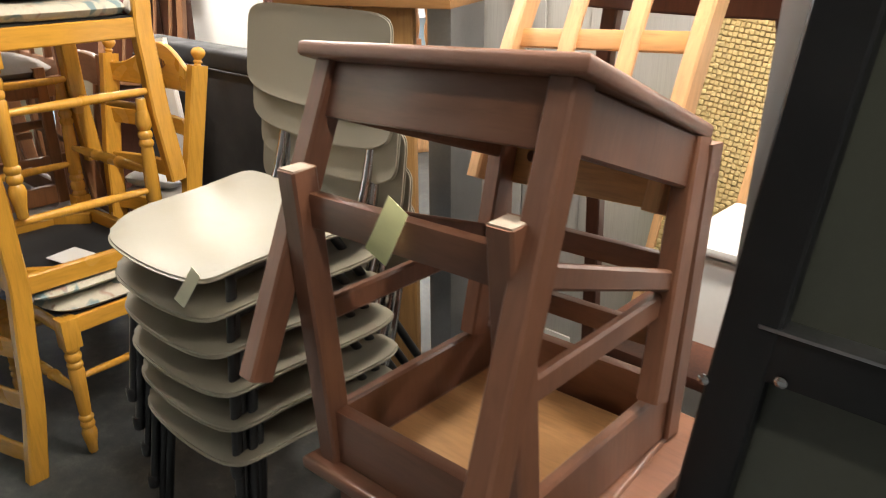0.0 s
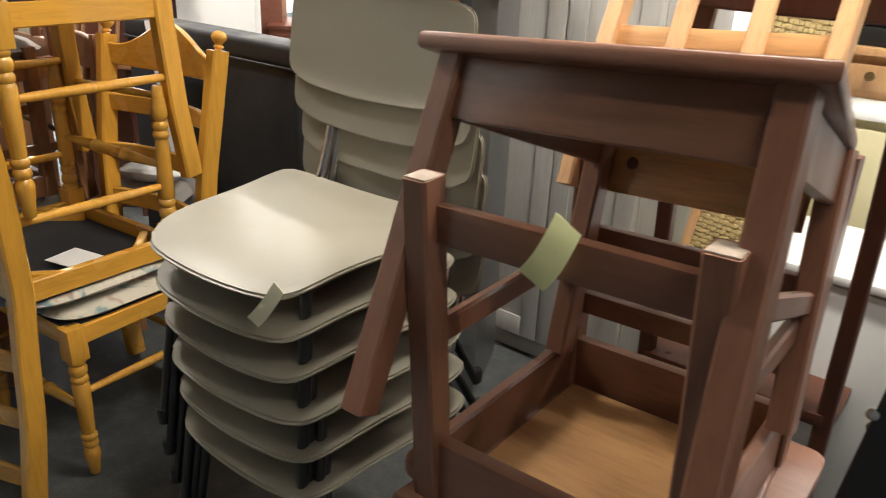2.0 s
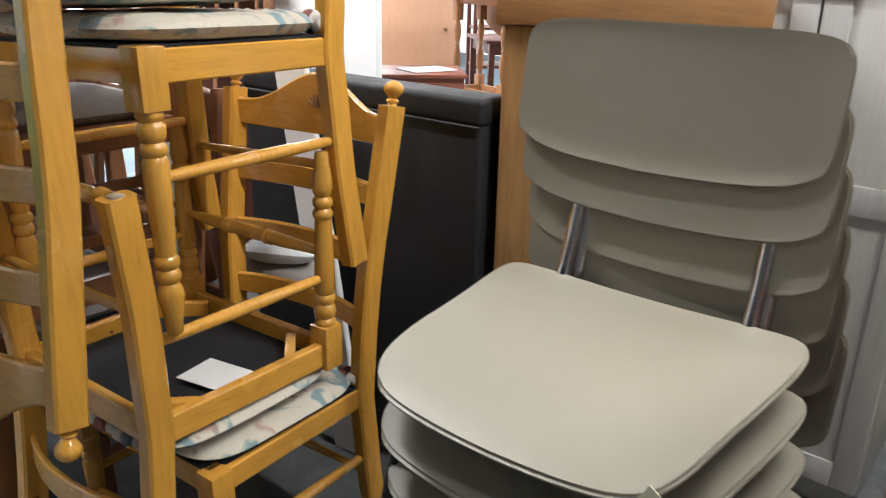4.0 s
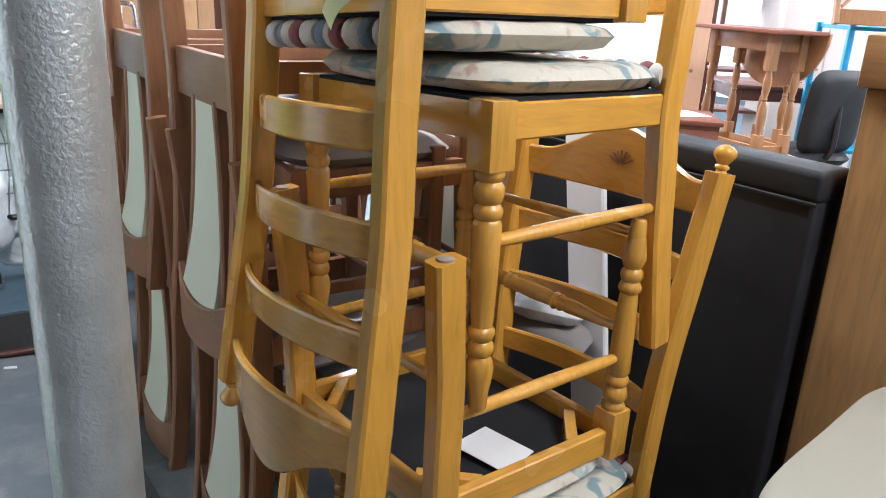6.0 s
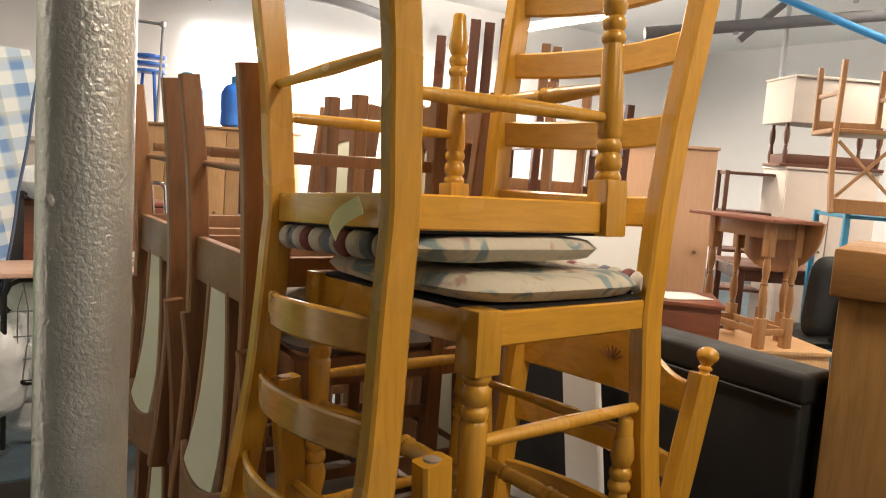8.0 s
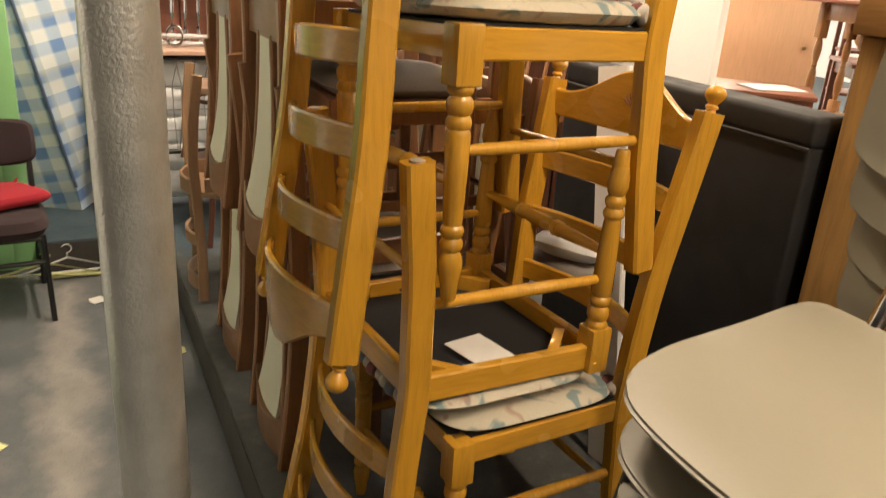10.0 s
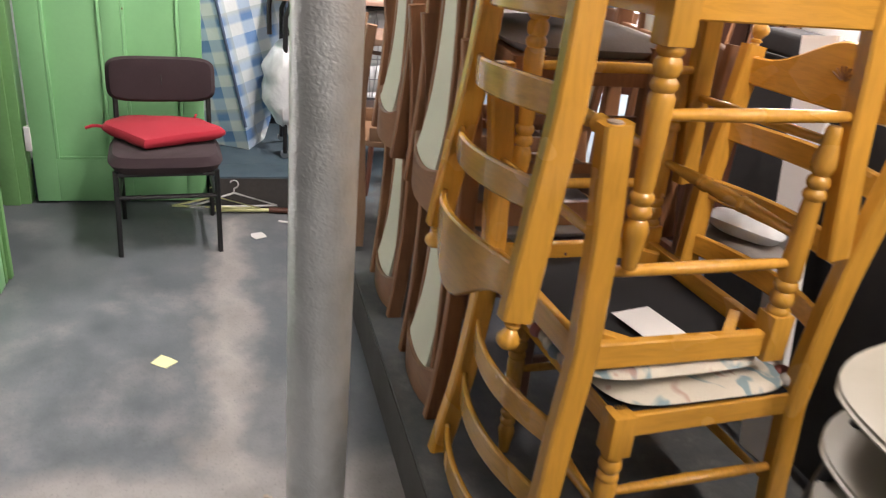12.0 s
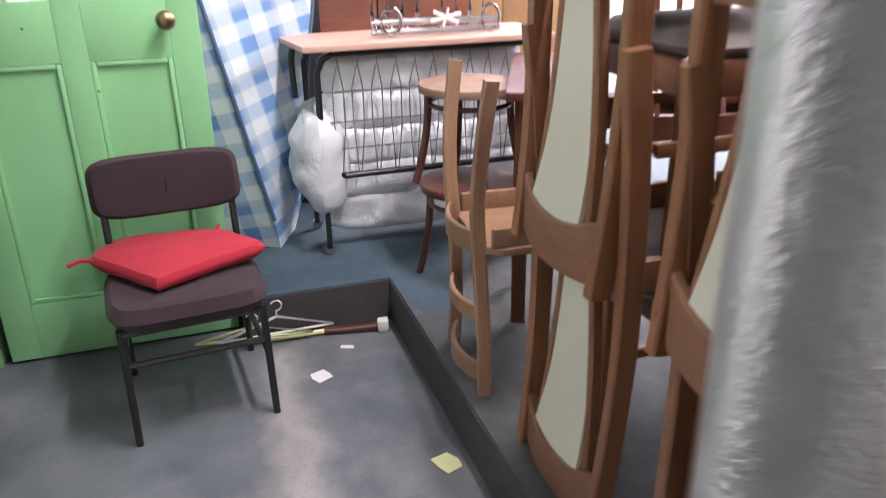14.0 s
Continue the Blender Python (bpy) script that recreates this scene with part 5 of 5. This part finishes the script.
def dark_arm_chair(m, h=1.33):
    o = thing("dark_chair", m, "dark framed open-back chair with wicker panel beside it", "chair")
    for s in (-1, 1):
        part("back_post", sweep([(s * 0.20, 0.2, 0), (s * 0.20, 0.2, 0.45), (s * 0.195, 0.24, h - 0.3), (s * 0.165, 0.26, h - 0.05)], rect(0.035, 0.03), (1, 0, 0), True, 3), DARKWOOD, o)
        part("front_leg", sweep([(s * 0.20, -0.2, 0), (s * 0.2, -0.2, 0.44)], rect(0.035, 0.035), (1, 0, 0), False), DARKWOOD, o)
    part("seat", slab(rounded(0.44, 0.44, 0.04), 0.42, 0.45, 0.006), DARKWOOD, o)
    part("crest_rail", bowed(-0.22, 0.22, lambda s: 0.27, 0.03, 0.03, lambda s: (h - 0.10, h - 0.03)), DARKWOOD, o)
    part("crest_roll", moved(pillow(0.40, 0.09, 0.05, 3, 20, 10, 0.01), Matrix.Translation((0, 0.26, h - 0.01))), BLACKVINYL, o)
    return o


dark_arm_chair(place(3.81, 1.28, 0.17, 180))


def wicker_screen(m):
    o = thing("wicker_panel", m, "tall woven wicker panel with a wooden edge, leaning", "screen")
    n, w, h = 16, 0.20, 1.2
    part("backing", box(0, w, 0.010, 0.016, 0, h, 0.001), WICKER_C, o)
    bm = bmesh.new()
    for j in range(80):
        z = 0.0075 + h * j / 80
        for i in range(14):
            x = w * i / 14
            up = 0.0035 if (i + j) % 2 else 0.0
            join(bm, box(x + 0.0005, x + w / 14 - 0.0005, up - 0.002, up + 0.003, z - 0.0065, z + 0.0065, 0.0015, 1))
    tagged(part("weave", bm, WICKER_C, o), "woven cane strands", kind="stuff")
    for x in (-0.014, w + 0.014):
        part("edge", box(x - 0.014, x + 0.014, -0.006, 0.022, 0, h + 0.01, 0.004), PINE, o)
    return o


wicker_screen(place(3.44, 1.62, 0.30) @ pose(0, 0, 0, -6, 6, 0))


# ---- the hall behind ----
FAR = place(3.327, -0.429, 0, 55.2)


def far(x, y, z, rz=0.0, rx=0.0):
    return FAR @ pose(x, y, z, rx, 0, rz)


BALUSTER = [(0.016, 0), (0.013, 0.02), (0.020, 0.05), (0.024, 0.10), (0.020, 0.15), (0.012, 0.18), (0.017, 0.19), (0.012, 0.20), (0.018, 0.23), (0.022, 0.27), (0.018, 0.31), (0.013, 0.33), (0.016, 0.34)]


GATEPINE = wood("old_pine", (0.34, 0.17, 0.07), 0.4, (16, 16, 1.8), 0.2, 0.25)


def gateleg(m):
    o = thing("gateleg_table", m, "small pine drop-leaf gateleg table with turned legs", "table")
    part("tabletop", slab([(x, y) for x, y in [(-0.19, -0.34), (0.13, -0.34), (0.13, 0.34), (-0.19, 0.34)]], 0.68, 0.70, 0.005), REDWOOD, o)
    for s in (1,):
        outline = [(-0.34, 0)] + [(-0.34 * math.cos(math.pi * k / 16), -0.30 * math.sin(math.pi * k / 16)) for k in range(1, 16)] + [(0.34, 0)]
        leaf = slab(outline, -0.009, 0.009, 0.003)
        part("leaf", moved(leaf, Matrix.Translation((s * 0.15, 0, 0.69)) @ pose(0, 0, 0, 90, 0, 90)), GATEPINE, o)
    for sx in (-1, 1):
        for sy in (-1, 1):
            leg = moved(lathe(BALUSTER, 14), Matrix.Translation((0, 0, 0.16)))
            join(leg, box(-0.024, 0.024, -0.024, 0.024, 0.0, 0.165, 0.003))
            join(leg, box(-0.024, 0.024, -0.024, 0.024, 0.495, 0.68, 0.003))
            part("leg", moved(leg, Matrix.Translation((sx * 0.09, sy * 0.22, 0))), GATEPINE, o)
    for sx in (-1, 1):
        part("stretcher", box(sx * 0.09 - 0.012, sx * 0.09 + 0.012, -0.2, 0.2, 0.07, 0.105, 0.003), GATEPINE, o)
        part("apron", box(sx * 0.09 - 0.010, sx * 0.09 + 0.010, -0.2, 0.2, 0.59, 0.68, 0.003), GATEPINE, o)
    for sy in (-1, 1):
        part("stretcher", box(-0.07, 0.07, sy * 0.22 - 0.012, sy * 0.22 + 0.012, 0.07, 0.105, 0.003), GATEPINE, o)
        part("apron", box(-0.07, 0.07, sy * 0.22 - 0.010, sy * 0.22 + 0.010, 0.59, 0.68, 0.003), GATEPINE, o)
    for y in (-0.06, 0.10):
        leg = moved(lathe(BALUSTER, 14), Matrix.Translation((0, 0, 0.16)))
        join(leg, box(-0.022, 0.022, -0.022, 0.022, 0.0, 0.165, 0.003))
        join(leg, box(-0.022, 0.022, -0.022, 0.022, 0.495, 0.60, 0.003))
        part("gate_leg", moved(leg, Matrix.Translation((0.20, y, 0))), GATEPINE, o)
    part("gate_rail", box(0.19, 0.21, -0.05, 0.09, 0.07, 0.10, 0.003), GATEPINE, o)
    return o


gateleg(far(1.70, 4.25, 0.685, 20))


def table(m, w, d, h, material, label, leg=0.045, turned=False, upturned=False):
    o = thing("table", m, label, "table")
    part("tabletop", slab(rounded(w, d, 0.02), h - 0.026, h, 0.005), material, o)
    for sx in (-1, 1):
        for sy in (-1, 1):
            x, y = sx * (w / 2 - 0.05), sy * (d / 2 - 0.05)
            if turned:
                k = (h - 0.026) / 0.34
                b = lathe([(r * 1.1, z * k) for r, z in BALUSTER], 12)
                part("leg", moved(b, Matrix.Translation((x, y, 0))), material, o)
            else:
                part("leg", sweep([(x, y, 0), (x, y, h - 0.026)], rect(leg, leg), (1, 0, 0), False), material, o)
        part("apron", box(sx * (w / 2 - 0.05) - 0.01, sx * (w / 2 - 0.05) + 0.01, -d / 2 + 0.07, d / 2 - 0.07, h - 0.11, h - 0.026, 0.003), material, o)
    for sy in (-1, 1):
        part("apron", box(-w / 2 + 0.07, w / 2 - 0.07, sy * (d / 2 - 0.05) - 0.01, sy * (d / 2 - 0.05) + 0.01, h - 0.11, h - 0.026, 0.003), material, o)
    return o


def far_chair(m, material, label, h=0.92, turned=False, spindles=0):
    o = thing("dining_chair", m, label, "chair")
    for s in (-1, 1):
        part("front_leg", sweep([(s * 0.2, -0.2, 0), (s * 0.195, -0.195, 0.43)], rect(0.034, 0.034), (1, 0, 0), False), material, o)
        part("back_post", sweep([(s * 0.19, 0.22, 0), (s * 0.19, 0.2, 0.43), (s * 0.195, 0.23, 0.7), (s * 0.195, 0.30, h)], rect(0.03, 0.04), (1, 0, 0), True, 3), material, o)
        part("side_stretcher", box(s * 0.195 - 0.009, s * 0.195 + 0.009, -0.185, 0.2, 0.18, 0.21, 0.003), material, o)
    part("seat", slab(rounded(0.44, 0.43, 0.03), 0.42, 0.45, 0.006), material, o)
    part("apron", box(-0.18, 0.18, -0.205, -0.185, 0.35, 0.42, 0.003), material, o)
    part("crest_rail", bowed(-0.18, 0.18, lambda s: 0.285, 0.03, 0.016, lambda s: (h - 0.09, h)), material, o)
    if spindles:
        for k in range(spindles):
            x = -0.15 + 0.3 * k / (spindles - 1)
            part("spindle", tube([(x, 0.2, 0.44), (x, 0.24, 0.66), (x, 0.30, h - 0.08)], 0.008, 6, True), material, o)
    else:
        for s in (-1, 1):
            part("cross_brace", sweep([(-0.17 * s, 0.215, 0.5), (0.17 * s, 0.27, h - 0.1)], rect(0.022, 0.012), (1, 0, 0), False), material, o)
    return o


def shelf_unit(m, w, d, h, n, material, label):
    o = thing("shelf_unit", m, label, "shelf")
    for s in (-1, 1):
        for y in (0.02, d - 0.02):
            part("upright", box(s * w / 2 - 0.018, s * w / 2 + 0.018, y - 0.018, y + 0.018, 0, h, 0.003), material, o)
    for k in range(n):
        z = 0.1 + (h - 0.12) * k / (n - 1)
        part("shelf", box(-w / 2, w / 2, 0, d, z - 0.012, z + 0.012, 0.003), material, o)
    return o


cabinet(far(1.80, 3.99, 0.17, 8), 0.62, 0.52, 0.515, PINE, "pine blanket box under the gateleg table", 0, 1, "chest")
cabinet(far(1.50, 5.35, 0.17, -12), 0.62, 0.5, 1.62, VENEER, "tall pale veneer cabinet side", 1)
table(far(2.75, 5.75, 0.17, -4), 1.3, 0.7, 0.80, DARKWOOD, "dark dining table with chairs piled on it")
shelf_unit(far(2.62, 6.75, 0.17, -8), 0.42, 0.4, 1.50, 5, DARKWOOD, "narrow dark wooden rack with open shelves")
table(far(3.2, 6.75, 2.10, -6, 180), 0.85, 0.5, 0.37, DARKWOOD, "dark table lying upside down on another table", 0.04, True)
far_chair(far(2.60, 5.05, 2.365, -8, 180), GATEPINE, "pale wooden chair upside down on a table, crossed back", 0.95)
cabinet(far(2.62, 4.62, 1.011, 4), 0.2, 0.16, 0.09, PINK, "pink plastic box on the blue shelf", 0, 0, "box")
cabinet(far(3.2, 6.5, 0.17), 0.78, 0.5, 1.56, CARD, "dull grey cupboard with an upturned table on it", 2)
cabinet(far(3.2, 6.5, 2.10, 6), 0.84, 0.5, 0.39, CARD, "large grey cardboard box on upturned table legs", 0, 0, "box")
cabinet(far(1.10, 3.75, 0.17, -10), 0.55, 0.42, 0.78, REDWOOD, "red-brown bureau with pale papers on top", 0, 3, "bureau")
solid("paper_sheet", slab([(-0.14, -0.10), (0.13, -0.11), (0.14, 0.1), (-0.13, 0.11)], 0, 0.004, 0.001), PAPER, far(1.22, 3.92, 0.952, 20), "white papers lying on the bureau", "paper")
cabinet(far(0.55, 3.9, 0.17, 4), 0.75, 0.45, 1.12, REDWOOD, "tall red mahogany cupboard with drawers", 2)
cabinet(far(0.75, 4.4, 0.17, 0), 0.5, 0.4, 1.30, VENEER, "pale veneer bedside cabinet behind chairs", 0, 2)


def stool_black(m):
    o = thing("office_chair", m, "black padded office chair back", "chair")
    part("backrest", moved(pillow(0.42, 0.5, 0.10, 6, 16, 16), pose(0, 0.2, 0.75, 84)), BLACKVINYL, o)
    part("seat", moved(pillow(0.45, 0.45, 0.10, 6, 16, 16), pose(0, 0, 0.47)), BLACKVINYL, o)
    part("column", tube([(0, 0, 0.03), (0, 0, 0.44)], 0.025, 12), BLACKTUBE, o)
    part("spine", tube([(0, 0.18, 0.45), (0, 0.25, 0.55), (0, 0.24, 0.8)], 0.018, 8, True), BLACKTUBE, o)
    for k in range(5):
        a = radians(72 * k)
        part("base_arm", tube([(0, 0, 0.07), (0.26 * math.cos(a), 0.26 * math.sin(a), 0.03)], 0.016, 8), BLACKTUBE, o)
    return o


stool_black(far(2.28, 4.72, 0.17, 195))


shelf_unit(far(3.0, 4.78, 0.17, -5), 1.0, 0.55, 1.245, 4, TEALBOX, "blue metal shelf unit under piled furniture")

# chairs and legs seen between the yellow chairs
far_chair(far(-0.62, 3.05, 1.70, 20, 180), DARKWOOD, "dark spindle-back chair upside down on a table", 0.92, False, 6)
table(far(-0.5, 3.2, 0.17, 10), 1.3, 0.75, 0.74, DARKWOOD, "dark dining table with upturned chairs on it")
far_chair(far(0.25, 3.0, 1.86, -25, 180), TEAK, "teak chair upside down on the piled furniture", 0.95, False, 5)
far_chair(far(0.48, 3.35, 1.84, 10, 180), DARKWOOD, "dark chair upside down on the piled furniture", 0.95, False, 5)
cabinet(far(0.2, 3.1, 0.17, 5), 0.8, 0.5, 1.22, DARKWOOD, "dark wooden sideboard behind the chairs", 2)
cabinet(far(-2.1, 6.2, 0.17, 0), 1.5, 0.5, 1.55, LIGHTWOOD, "light wooden cupboard with blue bottles on top", 3)


def bottle(m, label):
    o = thing("water_bottle", m, label, "bottle")
    part("body", lathe([(0.10, 0), (0.13, 0.02), (0.132, 0.10), (0.125, 0.13), (0.132, 0.16), (0.132, 0.28), (0.10, 0.34), (0.045, 0.37)], 24), BLUEPLASTIC, o)
    part("cap", lathe([(0.048, 0.365), (0.05, 0.37), (0.05, 0.42), (0.03, 0.43)], 16), TEALBOX, o, "dark blue cap")
    return o


bottle(far(-2.25, 6.4, 1.72), "large blue plastic water bottle on the table")
bottle(far(-1.85, 6.45, 1.72), "blue plastic water bottle with dark cap")


def stool_stack(m):
    o = thing("plastic_stool", m, "stack of blue plastic stools on the table", "stool")
    for k in range(3):
        ring = [(0.14 * math.cos(2 * math.pi * j / 24), 0.14 * math.sin(2 * math.pi * j / 24)) for j in range(24)]
        part("seat", moved(slab(ring, -0.012, 0.012, 0.005), Matrix.Translation((0, 0, 0.42 + 0.06 * k))), BLUEPLASTIC, o)
    for k in range(4):
        a = radians(45 + 90 * k)
        part("leg", tube([(0.17 * math.cos(a), 0.17 * math.sin(a), 0), (0.11 * math.cos(a), 0.11 * math.sin(a), 0.42)], 0.014, 8), BLUEPLASTIC, o)
    return o


stool_stack(far(-2.6, 6.45, 1.72))

# things behind the bed
cabinet(place(-1.05, 0.25, 0.17, 90), 0.9, 0.45, 1.05, REDWOOD, "red-brown sideboard behind the bed", 2)
cabinet(place(-0.92, -0.16, 0.17, 90), 0.26, 0.3, 1.10, BLACKPAINT, "black loudspeaker cabinet behind the mattress", 0, 0, "speaker")
cabinet(place(-1.10, -0.05, 1.28, 80), 0.45, 0.34, 0.26, CARD, "grey cardboard box on the pile", 0, 0, "box")
solid("polythene_wrap", pillow(0.55, 0.4, 0.22, 2.6, 22, 22, 0.05, 3), WRAP, place(-0.98, 0.22, 1.32, 70), "crumpled polythene bundle on the sideboard", "bundle")

def upturned_frame(m, legs, material, label):
    o = thing("upturned_table", m, label, "table")
    part("tabletop", slab(rounded(0.5, 0.4, 0.02), 0.0, 0.025, 0.005), material, o)
    for x, y, h in legs:
        part("leg", sweep([(x, y, 0.025), (x + 0.01, y, h)], rect(0.042, 0.042, 0.004), (1, 0, 0), False), material, o)
    return o


# upturned tables and a stand pipe that show above the pile
upturned_frame(far(0.10, 3.2, 1.392), ((-0.06, 0.0, 0.75), (0.0, 0.05, 0.75), (0.065, 0.0, 0.76), (-0.2, 0.15, 0.7)), DARKWOOD, "dark narrow table upside down with its square legs up")
upturned_frame(far(0.50, 3.62, 1.392), ((-0.12, 0.0, 0.74), (-0.06, 0.06, 0.74), (0.2, 0.1, 0.7)), TEAK, "brown small table upside down on the pile")
stand = thing("stand_pipe", far(-2.42, 6.2, 1.72), "grey metal stand pipe with a side arm behind the bottles", "pipe")
part("upright", tube([(0, 0, 0), (0.03, 0, 0.77)], 0.012, 8), PIPEGREY, stand)
part("arm", tube([(0.03, 0, 0.77), (-0.22, 0, 0.79)], 0.012, 8), PIPEGREY, stand)
part("joint", moved(lathe([(0.012, -0.025), (0.022, -0.02), (0.022, 0.02), (0.012, 0.025)], 12), Matrix.Translation((0.03, 0, 0.77))), STEEL, stand)

# ---- roof steel, pipes and lights ----
DARKPIPE = plain("dull_grey_pipe_paint", (0.11, 0.11, 0.125), 0.6, 0, 0.2)
for k, (p, q, r, mat_, nm, lab) in enumerate((
        ((1.3, 6.0, 3.33), (4.6, 6.0, 2.28), 0.03, PIPEBLUE, "pipe", "bright blue painted pipe under the roof"),
        ((1.5, 6.5, 2.74), (5.3, 6.5, 3.28), 0.05, DARKPIPE, "pipe", "thick grey painted pipe under the roof"),
        ((1.7, 6.9, 3.58), (6.0, 6.0, 2.9), 0.03, PIPEGREY, "pipe", "thin grey conduit under the roof"))):
    solid(nm, tube([p, q], r, 14), mat_, FAR, lab, "pipe")
for x, y, z in ((2.25, 6.5, 2.78), (3.2, 6.5, 3.1), (2.95, 7.2, 2.5)):
    solid("hanger_rod", tube([(x, y, z), (x, y, 3.6)], 0.022, 8), PIPEGREY, FAR, "grey steel hanger rod from the ceiling", "rod")
for x, y, z, dx in ((2.59, 7.4, 2.89, 0.75), (4.45, 7.4, 3.1, -0.55)):
    solid("roof_brace", sweep([(x, y, z), (x + dx, y, 3.6)], rect(0.09, 0.06), (0, 1, 0), False), DARKPIPE, FAR, "grey steel roof brace", "brace")
arc = [(-2.4 + 0.17 * k, 7.3, 3.03 - 0.0048 * (k - 4) ** 2) for k in range(11)]
solid("curved_conduit", tube(arc, 0.05, 10), PIPEGREY, FAR, "pale grey curved conduit on the white wall", "pipe")

TUBEGLOW = glow("tube_glow", (1.0, 0.97, 0.92), 45.0)


def tube_fitting(a, b, z, rz=0):
    o = thing("tube_light", place(a, b, z, rz), "white fluorescent batten hanging from the ceiling", "lamp")
    part("batten", box(-0.75, 0.75, -0.05, 0.05, 0.02, 0.08, 0.006), WHITEPAINT, o)
    part("glass_tube", moved(tube([(-0.72, 0, 0.0), (0.72, 0, 0.0)], 0.014, 10), Matrix.Translation((0, 0, 0.005))), TUBEGLOW, o)
    for x in (-0.6, 0.6):
        part("chain", tube([(x, 0, 0.08), (x, 0, 3.6 - z)], 0.004, 6), STEEL, o)
    return o


# the batten at 4.6, 7.4 is added along with the deep fill lamp
for a, b, z in ((4.1, 0.9, 3.10), (1.15, 0.35, 3.10), (2.2, 3.4, 3.10), (-1.6, 2.6, 3.10), (1.2, 6.2, 3.10), (5.3, -0.15, 3.0), (-2.9, 5.2, 3.10), (4.6, 7.4, 3.10), (5.4, 3.6, 3.10)):
    tube_fitting(a, b, z)

# grit and flakes swept against the pillar's foot
rnd = random.Random(7)
grit = bmesh.new()
for k in range(70):
    ang, r = rnd.uniform(0, 6.283), 0.085 + abs(rnd.gauss(0, 0.07))
    e = rnd.uniform(0.002, 0.007)
    chip = box(-e, e, -e * 0.7, e * 0.7, 0, e * 0.9, 0)
    join(grit, moved(chip, pose(2.163 + r * math.cos(ang), -0.253 + r * math.sin(ang), 0.0005, 0, 0, rnd.uniform(0, 180))))
chips = solid("floor_grit", grit, WORN, ROOM, "grey grit and paint flakes round the pillar foot", "grit")
tagged(chips, "grey grit and paint flakes round the pillar foot", "grit", kind="stuff")
